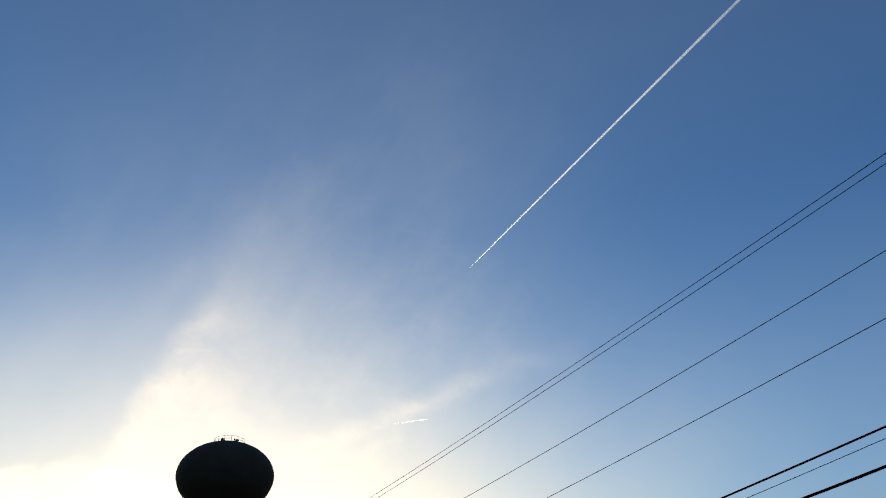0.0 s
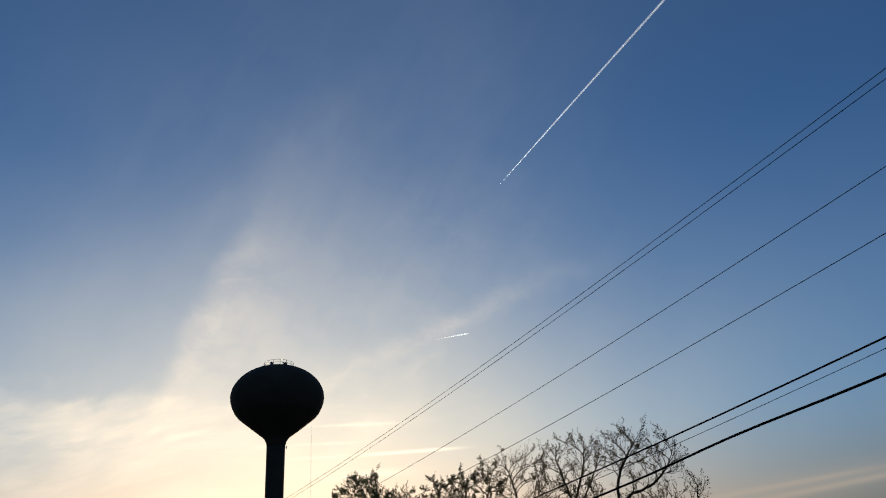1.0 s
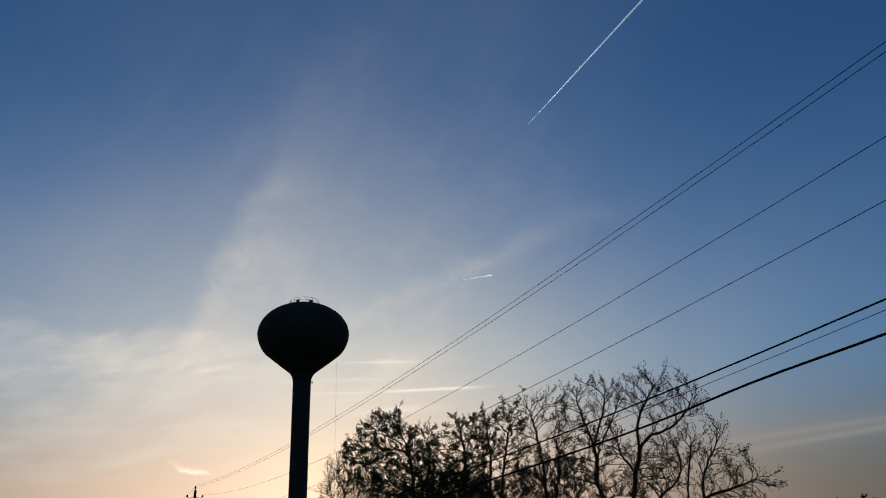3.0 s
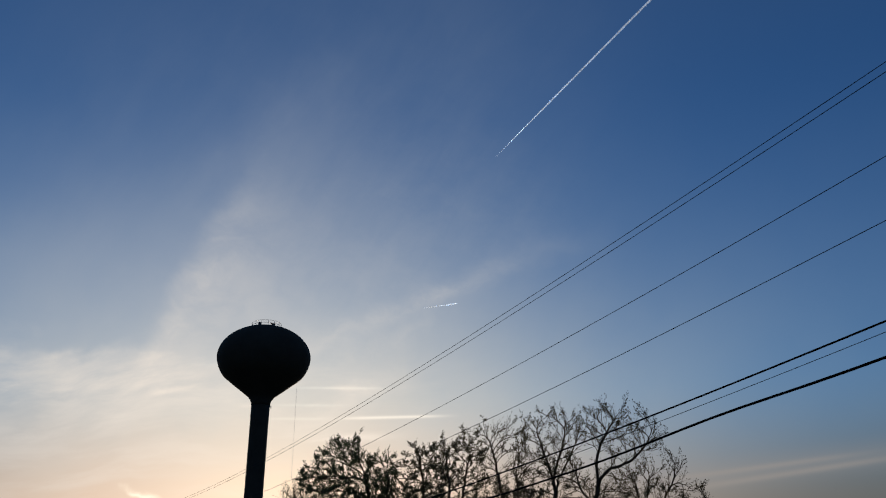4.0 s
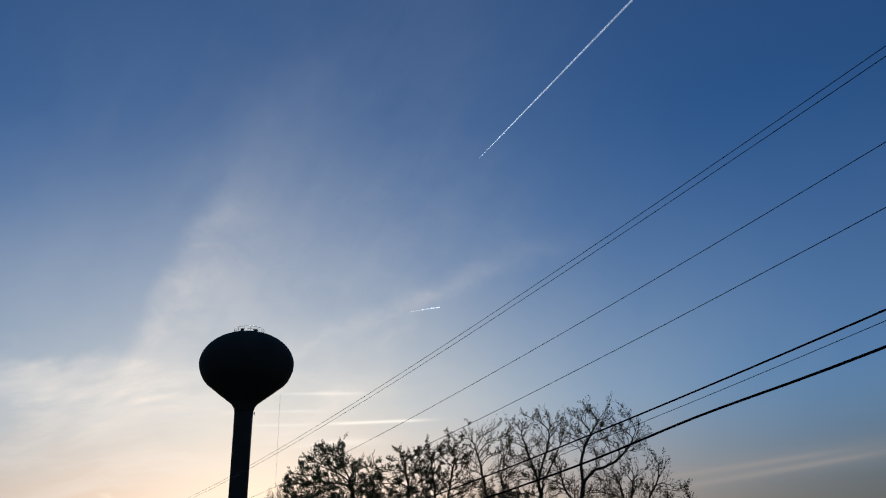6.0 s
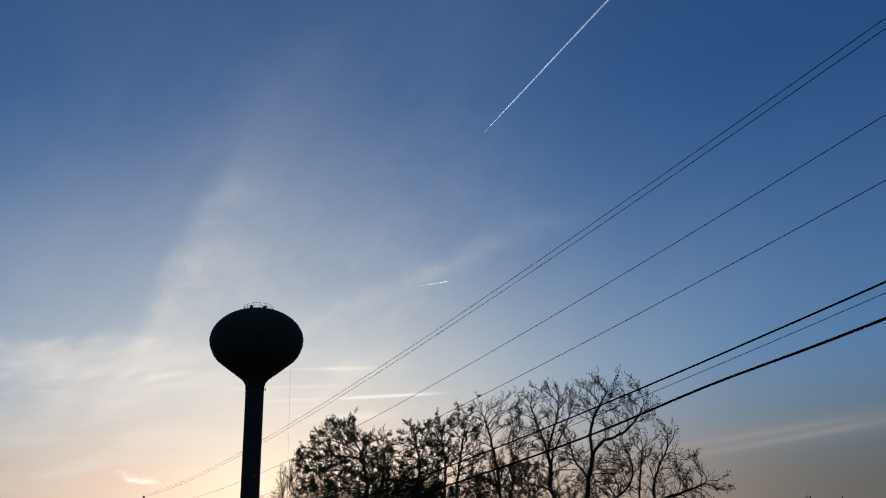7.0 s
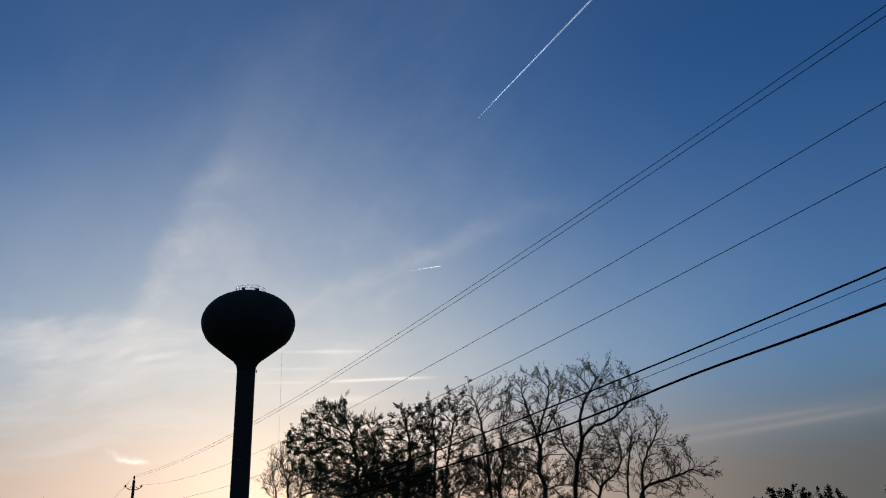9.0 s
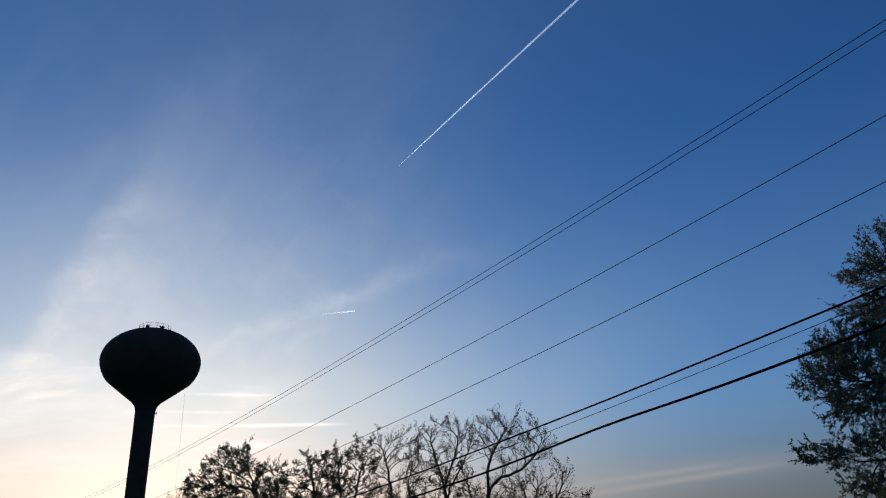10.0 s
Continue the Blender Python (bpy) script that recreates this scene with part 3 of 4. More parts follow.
def leaf(verts, faces, rng, p, size, way, stray=0.7, droop=0.0):
    """A small folded leaf on a bent rib, roughly along the way given."""
    d = Vector((way[0] + rng.gauss(0, stray), way[1] + rng.gauss(0, stray), way[2] + rng.gauss(0, stray) - droop)).normalized()
    s = d.cross(Vector((rng.gauss(0, 1), rng.gauss(0, 1), rng.gauss(0, 1)))).normalized() * size * 0.2
    n = d.cross(s).normalized() * size * 0.12
    i = len(verts)
    p = Vector(p)
    mid = p + d * size * 0.45
    verts += [tuple(p), tuple(mid + s + n), tuple(p + d * size), tuple(mid - s + n)]
    faces += [(i, i + 1, i + 2), (i, i + 2, i + 3)]


def spray(mesh, rng, p, d, length, r, depth, sides, leaves, up, droop=0.0):
    """A straight shoot with side shoots at sharp angles that bend upwards, and leaves along the last ones."""
    V, F, LV, LF = mesh
    segs = 4 if depth else 2
    for k in range(segs):
        d = d + np.array([rng.gauss(0, 0.055), rng.gauss(0, 0.055), rng.gauss(0, 0.04) + up])
        d = d / (np.linalg.norm(d) + 1e-9)
        q = p + d * length / segs
        f = 1 - 0.6 * (k + 1) / segs
        tube(V, F, p, q, r * (1 - 0.6 * k / segs), r * f, 3)
        if depth:
            for _ in range(sides):
                if rng.random() < 0.08:
                    continue
                side = np.array([rng.gauss(0, 1), rng.gauss(0, 1), rng.gauss(0, 1)])
                side = side - d * side.dot(d)
                side = side / (np.linalg.norm(side) + 1e-9)
                w = d * 0.8 + side * rng.uniform(0.4, 0.75)
                spray(mesh, rng, p + (q - p) * rng.random(), w / np.linalg.norm(w), length * rng.uniform(0.35, 0.6), r * f * 0.8, depth - 1, sides, leaves, up, droop)
        if depth < 2:
            m = leaves[0] * (1.0 if depth == 0 else 0.6)
            for _ in range(int(m) + (rng.random() < m - int(m))):
                t = rng.random()
                leaf(LV, LF, rng, p + (q - p) * t, leaves[1] * rng.uniform(0.55, 1.35), d, 0.7, droop)
        p = q
    if leaves[0] and rng.random() < min(1.0, leaves[0] * 2):
        leaf(LV, LF, rng, p, leaves[1], d, 0.4, droop)


def make_tree(name, seed, at, trunk, clouds, count, label, category, twig=(2, 0.6), leaves=(3, 0.10), leaf_mat=LEAF, bark=BARK,
              step=0.17, reach=2.4, kill=0.34, thick=0.0135, limit=0.12, group="", lift=0.2, twig_r=0.011, depth=2, up=0.09, droop=0.0):
    """A tree at a place on the ground; trunk, crown and all sizes in metres about its foot."""
    rng = random.Random(seed)
    t = thing(name, at, label, category, group)
    N, parent = grow(rng, trunk, clouds, count, step, reach, kill, lift=lift)
    n = len(N)
    area = np.zeros(n)
    kids = np.zeros(n, int)
    for i in range(n - 1, -1, -1):
        if parent[i] >= 0:
            kids[parent[i]] += 1
    for i in range(n - 1, -1, -1):
        if kids[i] == 0:
            area[i] = thick ** 2.2
        if parent[i] >= 0:
            area[parent[i]] += area[i]
    rad = np.minimum(area ** (1 / 2.2), limit)
    mesh = V, F, LV, LF = [], [], [], []
    for i in range(n):
        j = parent[i]
        if j < 0:
            continue
        ra = rad[j] if rad[j] < rad[i] * 1.6 else rad[i] * 1.15
        tube(V, F, N[j], N[i], ra, rad[i], 7 if rad[i] > 0.05 else 4 if rad[i] > 0.02 else 3)
    for i in range(n):
        if rad[i] > thick * 2.2 or parent[i] < 0:
            continue
        w = N[i] - N[parent[i]]
        w = w / (np.linalg.norm(w) + 1e-9)
        m = 1 if kids[i] == 0 else int(rng.random() < 0.22 * twig[0])
        for _ in range(m):
            spread = 0.25 if kids[i] == 0 else 0.6
            d = w + np.array([rng.gauss(0, spread), rng.gauss(0, spread), rng.gauss(0.3, spread * 0.6)])
            d = d / (np.linalg.norm(d) + 1e-9)
            spray(mesh, rng, N[i], d, twig[1] * rng.uniform(0.6, 1.2), twig_r, depth if kids[i] == 0 else depth - 1, 1 if depth > 1 else 2, leaves, up, droop)
    raw("trunk", V, F, bark, t, "", True)
    if LV:
        raw("crown", LV, LF, leaf_mat, t)
    return t


def spot(az, dist):
    p = toward(az, 0, dist)
    return Vector((p.x, p.y, 0))


make_tree("tree", 1, spot(-5.56, 46),
          [[(-0.08, -0.01, -0.10), (-0.15, 0.18, 5.78), (-0.33, 0.09, 7.35), (-0.59, 0.00, 8.64)], [(0.29, 0.03, -0.10), (0.49, -0.08, 5.77), (0.71, 0.04, 7.64)]],
          [((-1.49, -1.13, 8.86), (1.71, 1.71, 1.42), 1.9), ((-0.30, 0.72, 8.27), (1.71, 1.71, 1.57), 2.1), ((-2.71, -0.58, 8.24), (1.64, 1.64, 1.14), 1.5), ((-1.36, 0.07, 7.10), (2.49, 2.49, 1.49), 2.9), ((0.68, -0.00, 6.98), (1.14, 1.14, 1.78), 1.6), ((-1.46, 0.09, 9.99), (0.64, 0.64, 0.50), 0.3), ((-3.50, -0.71, 8.10), (0.71, 0.71, 0.57), 0.3), ((-0.20, -0.24, 5.66), (2.67, 2.67, 1.35), 2.9)],
          1150, "dark dense leafy tree in full leaf in the hedgerow", "tree", twig=(4, 0.55), leaves=(2.3, 0.105), kill=0.30, up=0.05, leaf_mat=LEAF, group="trees along the hedgerow")

make_tree("tree", 2, spot(-2.30, 47),
          [[(0.01, 0.00, -0.10), (0.02, -0.05, 5.78), (0.20, -0.05, 8.03), (-0.03, -0.31, 9.36)]],
          [((-0.25, 0.26, 9.57), (0.65, 0.65, 1.09), 0.5), ((0.44, -0.64, 8.38), (1.45, 1.45, 1.75), 1.9), ((-1.00, -0.23, 7.78), (0.91, 0.91, 1.56), 1.1), ((-0.05, 0.20, 6.29), (1.64, 1.64, 1.56), 1.9)],
          480, "dark half-leafed tree with small spring leaves", "tree", twig=(2.4, 0.52), leaves=(2.6, 0.11), thick=0.017, droop=0.7, leaf_mat=BUD, group="trees along the hedgerow")

make_tree("tree", 3, spot(0.41, 44),
          [[(-0.03, 0.00, -0.10), (-0.05, 0.21, 5.14), (0.26, 0.27, 7.23), (0.58, 0.27, 8.77)], [(-0.36, 0.00, -0.10), (-0.60, -0.22, 5.16), (-0.47, -0.25, 7.26), (-0.63, -0.30, 8.97)]],
          [((0.67, -0.02, 9.43), (0.89, 0.89, 1.02), 0.8), ((-0.62, -0.12, 9.00), (0.82, 0.82, 1.02), 0.7), ((0.13, -0.02, 7.88), (1.53, 1.53, 1.63), 2.2), ((-0.27, -0.20, 5.77), (1.70, 1.70, 1.46), 2.1)],
          560, "slender tree with sparse small spring leaves", "tree", twig=(2.2, 0.55), leaves=(2.0, 0.11), thick=0.017, droop=0.7, leaf_mat=BUD, group="trees along the hedgerow")

make_tree("tree", 4, spot(3.99, 43),
          [[(0.08, -0.01, -0.10), (0.13, -0.00, 4.79), (0.48, 0.03, 6.38), (0.39, -0.08, 7.87)], [(-0.19, 0.01, -0.10), (-0.32, 0.11, 5.25), (-0.39, 0.06, 7.01), (-0.73, -0.11, 8.85), (-1.07, -0.16, 10.11)]],
          [((-1.14, 0.16, 10.15), (0.53, 0.53, 0.90), 0.4), ((-0.66, 0.11, 8.72), (0.80, 0.80, 1.13), 0.8), ((0.41, -0.33, 8.82), (1.06, 1.06, 1.43), 1.4), ((0.96, 0.11, 7.42), (1.16, 1.16, 1.43), 1.5), ((-0.50, 0.00, 6.30), (1.40, 1.40, 1.43), 1.8)],
          380, "bare budding tree with upright forked limbs", "tree", twig=(2.4, 0.66), leaves=(0.9, 0.10), leaf_mat=BUD, limit=0.10, lift=0.34, thick=0.017, twig_r=0.013, group="trees along the hedgerow")

make_tree("tree", 5, spot(7.35, 41),
          [[(0.02, -0.00, -0.10), (0.03, 0.05, 4.40), (-0.17, 0.04, 5.64), (0.02, 0.31, 6.76), (0.22, 0.25, 7.46), (0.99, 0.16, 8.63), (1.42, 0.30, 9.58)], [(-0.04, -0.11, 6.76), (-0.29, -0.14, 7.92), (-0.74, -0.06, 9.57)], [(0.11, -0.05, 7.32), (0.46, -0.24, 8.89), (0.68, -0.30, 10.07)]],
          [((-0.58, 0.00, 9.59), (0.82, 0.82, 1.14), 0.9), ((0.68, 0.04, 9.65), (0.82, 0.82, 1.27), 1.0), ((1.44, -0.37, 9.45), (0.44, 0.44, 0.79), 0.3), ((-0.28, -0.16, 8.09), (1.11, 1.11, 0.89), 1.0), ((-0.63, 0.45, 6.40), (1.27, 1.27, 1.21), 1.5), ((0.93, 0.25, 6.31), (0.79, 0.79, 1.21), 0.9)],
          400, "bare budding tree with a thick leaning trunk", "tree", twig=(2.1, 0.64), leaves=(0.7, 0.10), leaf_mat=BUD, limit=0.11, lift=0.34, thick=0.0175, twig_r=0.013, group="trees along the hedgerow")

make_tree("tree", 6, spot(9.46, 40),
          [[(-0.01, 0.00, -0.10), (-0.02, -0.03, 4.39), (0.22, 0.01, 5.85), (0.59, -0.02, 6.92), (0.52, -0.12, 7.82), (0.85, -0.48, 8.73), (1.45, -0.46, 9.69)], [(0.60, 0.04, 6.92), (1.07, -0.23, 7.53), (2.30, -0.23, 7.87), (2.98, -0.40, 8.58), (3.53, -0.17, 9.26)], [(0.22, 0.04, 5.80), (-0.27, 0.08, 6.70), (-0.55, 0.27, 7.89)]],
          [((1.47, -0.22, 9.58), (1.05, 1.05, 1.18), 1.3), ((0.67, -0.09, 9.20), (0.62, 0.62, 1.05), 0.7), ((2.87, -0.46, 8.90), (0.87, 0.87, 1.05), 1.0), ((3.46, -0.59, 9.29), (0.43, 0.43, 0.65), 0.3), ((1.97, -0.18, 8.11), (0.93, 0.93, 0.71), 0.7), ((1.22, 0.05, 6.23), (1.24, 1.24, 1.18), 1.5), ((-0.62, 0.17, 7.31), (0.68, 0.68, 0.99), 0.7)],
          450, "bare budding tree with wide spreading forked limbs", "tree", twig=(2.1, 0.64), leaves=(0.7, 0.10), leaf_mat=BUD, limit=0.11, lift=0.34, thick=0.0175, twig_r=0.013, group="trees along the hedgerow")

make_tree("tree", 7, spot(13.26, 40),
          [[(-0.07, 0.02, -0.10), (-0.07, 0.22, 4.25), (0.22, 0.10, 6.22), (0.47, 0.04, 7.16)], [(0.33, -0.08, -0.10), (0.56, -0.08, 4.35), (0.66, -0.20, 5.52), (1.45, -0.39, 6.95), (1.65, -0.44, 7.62)], [(-0.91, 0.21, -0.10), (-1.56, 0.15, 4.15), (-0.48, 0.02, 5.25), (-0.21, 0.03, 6.25), (-0.44, 0.01, 7.22)], [(0.27, -0.06, -0.10), (0.44, -0.12, 4.14), (1.82, -0.39, 4.79), (2.90, -0.67, 5.24)]],
          [((0.45, -0.15, 6.97), (0.68, 0.68, 0.99), 0.7), ((1.40, -0.56, 6.84), (0.62, 0.62, 1.05), 0.7), ((-0.43, 0.19, 6.43), (0.62, 0.62, 1.30), 0.8), ((2.15, -0.47, 5.32), (1.11, 1.11, 0.99), 1.2), ((2.97, -0.65, 5.13), (0.68, 0.68, 0.77), 0.6), ((0.84, -0.80, 5.26), (1.55, 1.55, 1.18), 1.9), ((2.04, 0.24, 4.37), (1.70, 1.70, 0.59), 1.0), ((-0.89, 0.26, 5.36), (1.24, 1.24, 1.36), 1.8), ((-1.84, 0.33, 5.01), (1.05, 1.05, 0.93), 1.0)],
          620, "low bare many-stemmed tree spreading to one side", "tree", twig=(2.1, 0.64), leaves=(0.5, 0.10), leaf_mat=BUD, limit=0.09, thick=0.017, twig_r=0.013, lift=0.28, group="trees along the hedgerow")

make_tree("shrub", 8, spot(-10.45, 58),
          [[(-0.12, -0.02, -0.10), (-0.19, -0.02, 6.25), (-0.46, 0.06, 7.59)], [(0.35, 0.06, -0.10), (0.62, -0.12, 6.23), (1.01, -0.22, 7.37)], [(-0.57, -0.11, -0.10), (-0.90, -0.45, 6.08), (-1.18, -0.20, 7.03)]],
          [((-0.79, 0.29, 7.87), (0.99, 0.99, 1.53), 0.7), ((0.41, 0.83, 7.38), (1.35, 1.35, 1.53), 1.0), ((-1.31, -0.12, 6.96), (0.63, 0.63, 0.99), 0.3), ((1.86, 0.68, 6.96), (1.35, 1.35, 1.35), 0.9)],
          1100, "bare brown shrub, sunset glow from behind put into its bark colour", "shrub", twig=(4.5, 0.85), leaves=(0.5, 0.10), leaf_mat=BUD, bark=SUNLIT_TWIG, twig_r=0.014, thick=0.018, group="trees along the hedgerow")

make_tree("shrub", 9, spot(-0.79, 50),
          [[(-0.00, -0.00, -0.10), (-0.01, 0.00, 5.16), (0.02, -0.03, 6.00)], [(-0.84, -0.01, -0.10), (-1.40, -0.15, 5.05), (-2.08, -0.16, 5.91)], [(1.04, 0.01, -0.10), (1.73, -0.02, 4.93), (2.30, -0.07, 5.91)]],
          [((-2.07, -0.76, 5.74), (1.93, 1.93, 1.55), 2.0), ((0.36, -0.23, 5.48), (1.93, 1.93, 1.55), 2.0), ((2.64, -0.07, 5.63), (1.74, 1.74, 1.55), 1.8)],
          560, "dark tangled understorey shrub", "shrub", twig=(3, 0.6), leaves=(1.8, 0.11), leaf_mat=BUD, group="trees along the hedgerow")

make_tree("shrub", 10, spot(5.58, 48),
          [[(-0.01, 0.00, -0.10), (-0.01, 0.16, 4.64), (-0.01, 0.25, 5.43)], [(-0.61, 0.06, -0.10), (-1.03, -0.09, 4.68), (-1.47, -0.04, 5.50)], [(0.77, -0.08, -0.10), (1.29, -0.05, 4.57), (2.02, -0.21, 5.43)]],
          [((-1.29, 0.23, 5.40), (1.56, 1.56, 1.34), 1.5), ((0.71, -0.02, 5.49), (1.67, 1.67, 1.26), 1.5), ((2.65, -0.26, 5.08), (1.49, 1.49, 1.04), 1.1), ((-1.91, 0.13, 6.33), (1.30, 1.30, 1.49), 1.4), ((-0.38, 0.18, 6.42), (1.30, 1.30, 1.41), 1.3)],
          700, "thin tangled understorey shrub with sparse leaves", "shrub", twig=(3, 0.6), leaves=(1.6, 0.11), leaf_mat=BUD, group="trees along the hedgerow")

make_tree("shrub", 17, spot(-4.77, 52),
          [[(-0.00, -0.00, -0.10), (-0.00, 0.03, 5.26), (0.02, -0.19, 6.13)], [(-0.86, -0.07, -0.10), (-1.43, -0.04, 5.31), (-1.81, 0.06, 6.01)]],
          [((-0.75, 0.36, 5.81), (1.61, 1.61, 1.21), 1.2), ((0.48, 0.80, 6.22), (1.61, 1.61, 1.81), 1.8), ((2.19, 0.14, 6.58), (1.61, 1.61, 2.01), 2.0)],
          700, "dark leafy understorey shrub", "shrub", twig=(3.5, 0.6), leaves=(2.0, 0.11), leaf_mat=LEAF, group="trees along the hedgerow")

make_tree("tree", 11, spot(23.20, 150),
          [[(-0.13, 0.05, -0.10), (-0.08, 0.26, 8.55)]],
          [((-0.17, -0.16, 9.00), (3.02, 3.02, 1.51), 0.3), ((-0.53, -0.17, 7.29), (3.02, 3.02, 2.32), 0.5)],
          200, "small far hazy tree with a rounded crown", "tree", twig=(3, 1.0), leaves=(3, 0.45), depth=1, leaf_mat=FAR_LEAF, step=0.5, reach=6.0, kill=1.0, thick=0.04, twig_r=0.03, group="far trees")

make_tree("tree", 12, spot(22.18, 155),
          [[(-0.19, 0.08, -0.10), (-0.22, 0.15, 8.49)]],
          [((-0.31, -0.16, 8.67), (1.56, 1.56, 1.08), 0.1), ((-0.68, 0.42, 7.19), (2.16, 2.16, 2.16), 0.3)],
          120, "small far hazy tree with a low crown", "tree", twig=(3, 1.0), leaves=(3, 0.45), depth=1, leaf_mat=FAR_LEAF, step=0.5, reach=6.0, kill=1.0, thick=0.04, twig_r=0.03, group="far trees")

make_tree("tree", 13, spot(24.70, 152),
          [[(-0.16, 0.07, -0.10), (-0.23, 0.01, 8.21)]],
          [((-0.29, 0.72, 8.69), (2.82, 2.82, 1.41), 0.3), ((-0.45, 0.16, 6.95), (3.53, 3.53, 2.35), 0.6)],
          180, "far hazy tree with a thin half-leafed crown", "tree", twig=(2, 1.0), leaves=(2, 0.40), depth=1, leaf_mat=FAR_LEAF, step=0.5, reach=6.0, kill=1.0, thick=0.04, twig_r=0.03, group="far trees")

make_tree("tree", 14, spot(25.93, 145),
          [[(-0.15, 0.08, -0.10), (-0.11, 0.26, 7.70)]],
          [((-0.29, 0.18, 7.89), (1.68, 1.68, 1.35), 0.2), ((-0.64, 0.42, 6.28), (2.24, 2.24, 2.02), 0.4)],
          160, "small far dark leafy tree", "tree", twig=(3, 1.0), leaves=(4, 0.45), depth=1, leaf_mat=LEAF, step=0.5, reach=6.0, kill=1.0, thick=0.04, twig_r=0.03, group="far trees")

make_tree("tree", 18, spot(30.17, 140),
          [[(-0.16, 0.09, -0.10), (-0.19, 0.12, 8.15)]],
          [((0.25, 0.96, 8.98), (1.73, 1.73, 0.87), 0.1), ((-0.67, 0.29, 7.69), (2.60, 2.60, 1.95), 0.4)],
          170, "far brownish half-leafed tree", "tree", twig=(3, 1.0), leaves=(3, 0.42), depth=1, leaf_mat=FAR_LEAF, step=0.5, reach=6.0, kill=1.0, thick=0.04, twig_r=0.03, group="far trees")

make_tree("tree", 19, spot(31.41, 135),
          [[(-0.15, 0.09, -0.10), (-0.18, 0.14, 7.68)]],
          [((-0.05, -0.16, 8.76), (1.88, 1.88, 0.94), 0.2), ((-0.29, -0.28, 7.28), (2.72, 2.72, 2.09), 0.5)],
          190, "far dark leafy tree", "tree", twig=(3, 1.0), leaves=(4, 0.42), depth=1, leaf_mat=LEAF, step=0.5, reach=6.0, kill=1.0, thick=0.04, twig_r=0.03, group="far trees")

make_tree("tree", 15, spot(-25.82, 190),
          [[(0.22, 0.11, -0.10), (0.29, 0.10, 15.29)]],
          [((0.25, 0.29, 14.95), (1.76, 1.76, 1.18), 0.1), ((0.57, 0.16, 13.26), (2.65, 2.65, 1.91), 0.2)],
          120, "small far dark tree beyond the field", "tree", twig=(3, 1.0), leaves=(3, 0.5), depth=1, leaf_mat=LEAF, step=0.5, reach=6.0, kill=1.0, thick=0.04, twig_r=0.03, group="far trees")

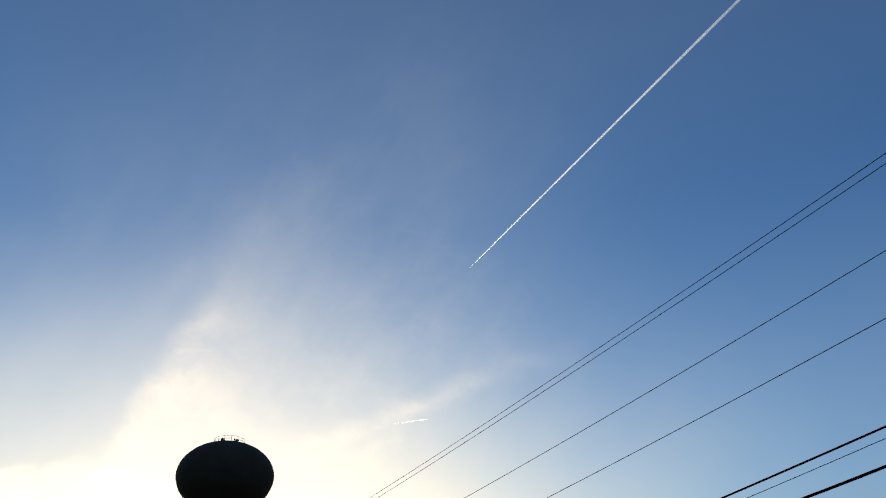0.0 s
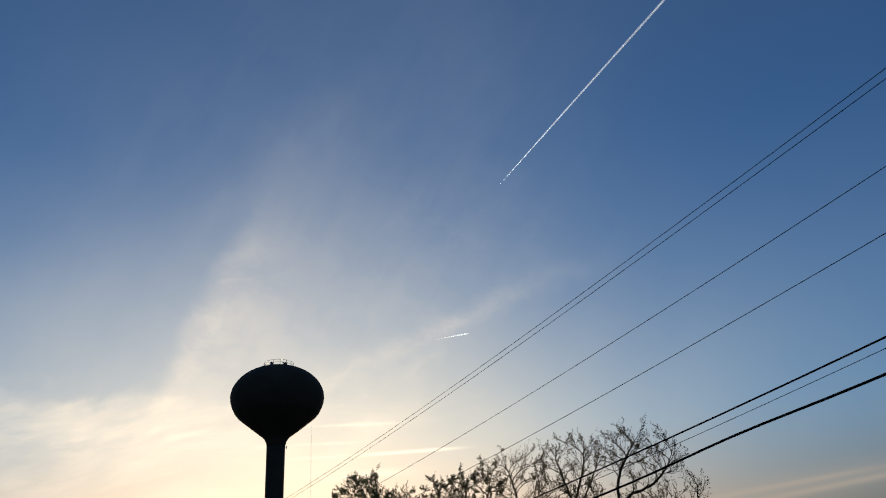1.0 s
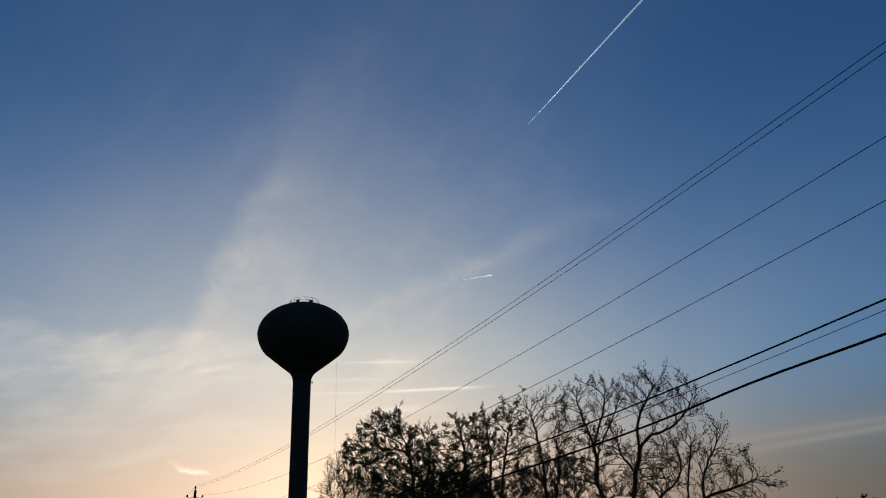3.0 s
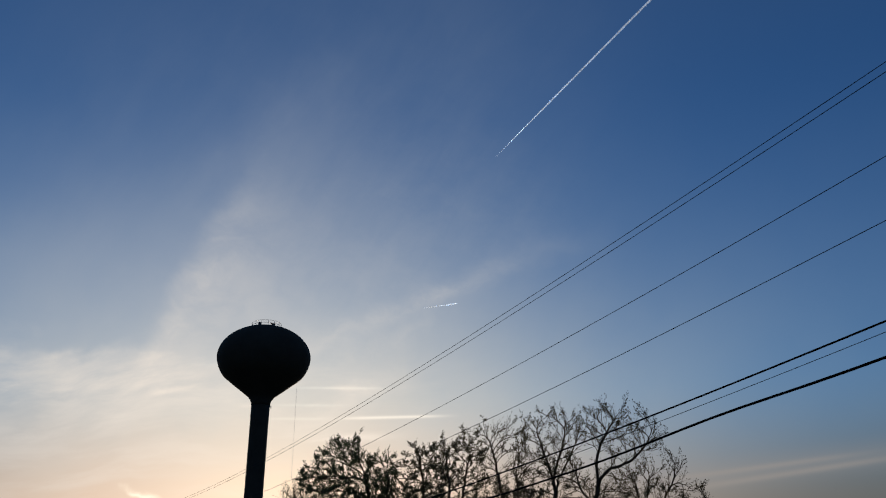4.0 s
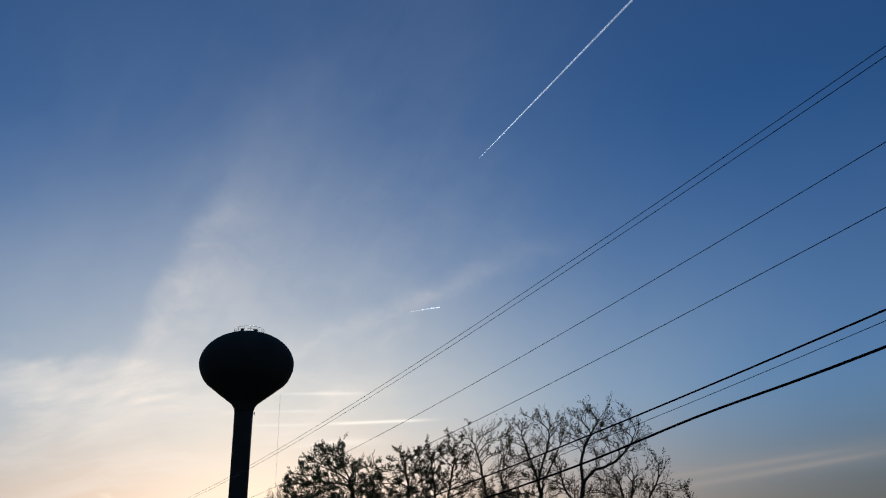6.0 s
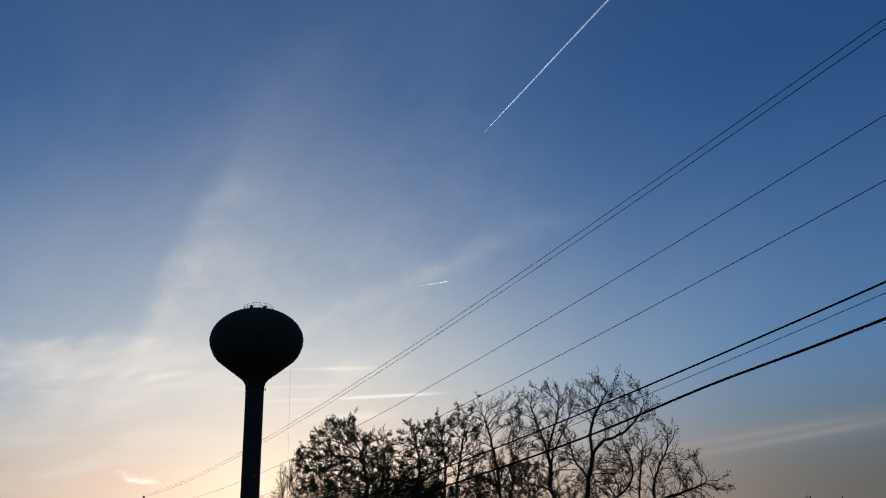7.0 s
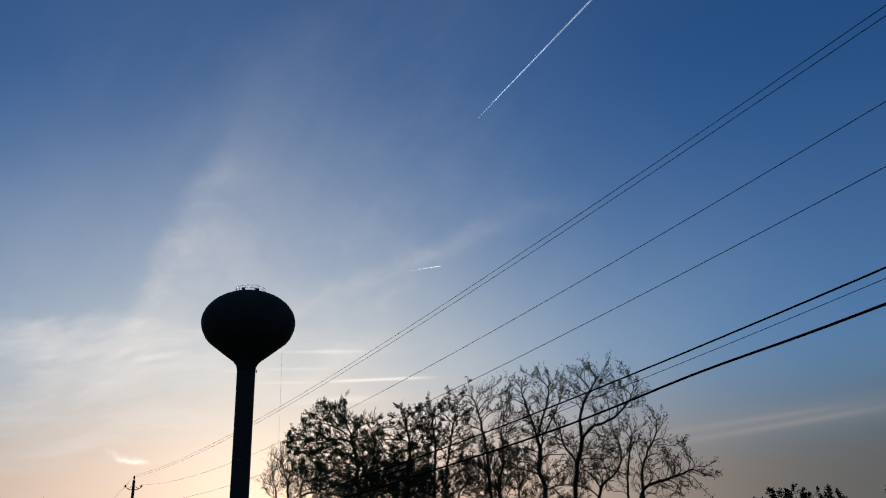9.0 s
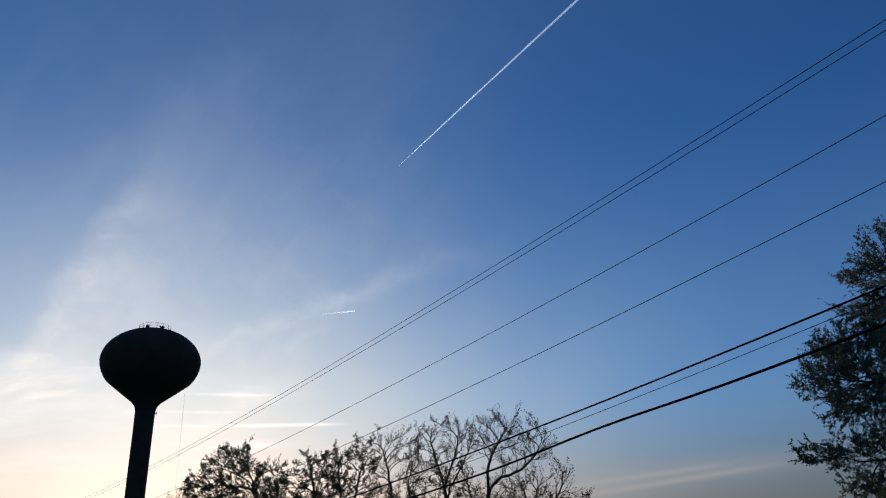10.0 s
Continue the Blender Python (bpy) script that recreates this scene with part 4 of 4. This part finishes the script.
make_tree("tree", 16, spot(40.10, 16),
          [[(0.02, -0.01, -0.10), (0.04, -0.01, 3.20), (0.20, -0.39, 4.57), (0.41, -0.66, 5.93), (0.58, -0.79, 7.20)], [(0.17, -0.34, 4.38), (-0.26, -0.07, 4.77), (-0.84, 0.28, 4.99)], [(0.16, -0.05, 3.64), (-0.37, 0.27, 3.68), (-1.03, 0.84, 3.70)], [(0.51, -0.55, 5.93), (0.26, -0.26, 6.68), (-0.07, -0.11, 7.12)]],
          [((-0.17, -0.06, 6.98), (0.62, 0.68, 0.62), 8.0), ((-0.35, 0.24, 6.43), (0.52, 0.57, 0.27), 3.0), ((-0.52, 0.98, 5.63), (0.87, 0.95, 0.45), 10.0), ((-0.95, 0.73, 5.06), (0.82, 0.90, 0.35), 8.0), ((-0.85, 0.41, 4.68), (0.64, 0.71, 0.22), 4.0), ((-1.26, 0.79, 3.85), (0.79, 0.87, 0.17), 7.0), ((-0.57, 1.00, 3.38), (0.62, 0.68, 0.32), 5.0), ((0.28, -0.31, 6.67), (0.99, 1.09, 0.99), 5.0), ((-0.02, -0.02, 5.25), (1.11, 1.23, 1.24), 5.0), ((-0.38, 0.41, 3.55), (0.99, 1.09, 0.87), 4.0), ((1.40, -0.53, 7.06), (1.24, 1.36, 0.87), 5.0), ((1.26, -0.71, 5.77), (1.49, 1.63, 2.48), 7.0)],
          5200, "big broadleaf tree with dense layered dark foliage beside the wires", "tree", twig=(4, 0.40), leaves=(6.5, 0.042), leaf_mat=BIG_LEAF, step=0.10, reach=1.3, kill=0.17, thick=0.006, twig_r=0.004, lift=0.0, up=0.02, droop=0.15)



# ---- contrails ----
def make_contrail(name, a, b, ra, rb, strands, label, fade, mat=VAPOUR):
    """Ice trail between two far points; it widens and thins out from a to b."""
    a, b = Vector(a), Vector(b)
    rng = random.Random(9)
    side = (b - a).cross(a).normalized()
    verts, faces, thin = [], [], []
    sides, n = 8, 60
    for s in strands:
        start = len(verts)
        for k in range(n + 1):
            w = k / n
            c = a.lerp(b, w) + side * s * (ra + (rb - ra) * w) * min(1.0, w * 6)
            r = (ra + (rb - ra) * w) * (0.15 + 0.85 * min(1.0, w * 12)) * (1 + 0.05 * rng.gauss(0, 1) * w)
            d = (b - a).to_track_quat("Z", "Y").to_matrix()
            for j in range(sides):
                verts.append(tuple(c + d @ Vector((math.cos(2 * math.pi * j / sides) * r, math.sin(2 * math.pi * j / sides) * r, 0))))
                thin.append(1.0 + (fade - 1.0) * w)
        for k in range(n):
            for j in range(sides):
                i, m = start + k * sides + j, start + k * sides + (j + 1) % sides
                faces.append((i, m, m + sides, i + sides))
    ob = raw(name, verts, faces, mat, None, "", True)
    ob.data.attributes.new("thin", "FLOAT", "POINT").data.foreach_set("value", thin)
    ob.visible_shadow = False
    return tagged(ob, label, "contrail")


TRAIL_HEAD, TRAIL_MID = toward(4.4, 31.35, 4000), toward(22.7, 42.2, 4000)
make_contrail("contrail", TRAIL_HEAD, TRAIL_HEAD.lerp(TRAIL_MID, 1.6), 1.3, 4.6, (-0.7, 0.7), "long thin white double contrail in blue sky", 0.22)
make_contrail("contrail", toward(0.75, 20.70, 4200), toward(-1.9, 20.42, 4200), 3.6, 2.6, (0.0,), "short thin white contrail above the tank", 0.25, DENSE_VAPOUR)
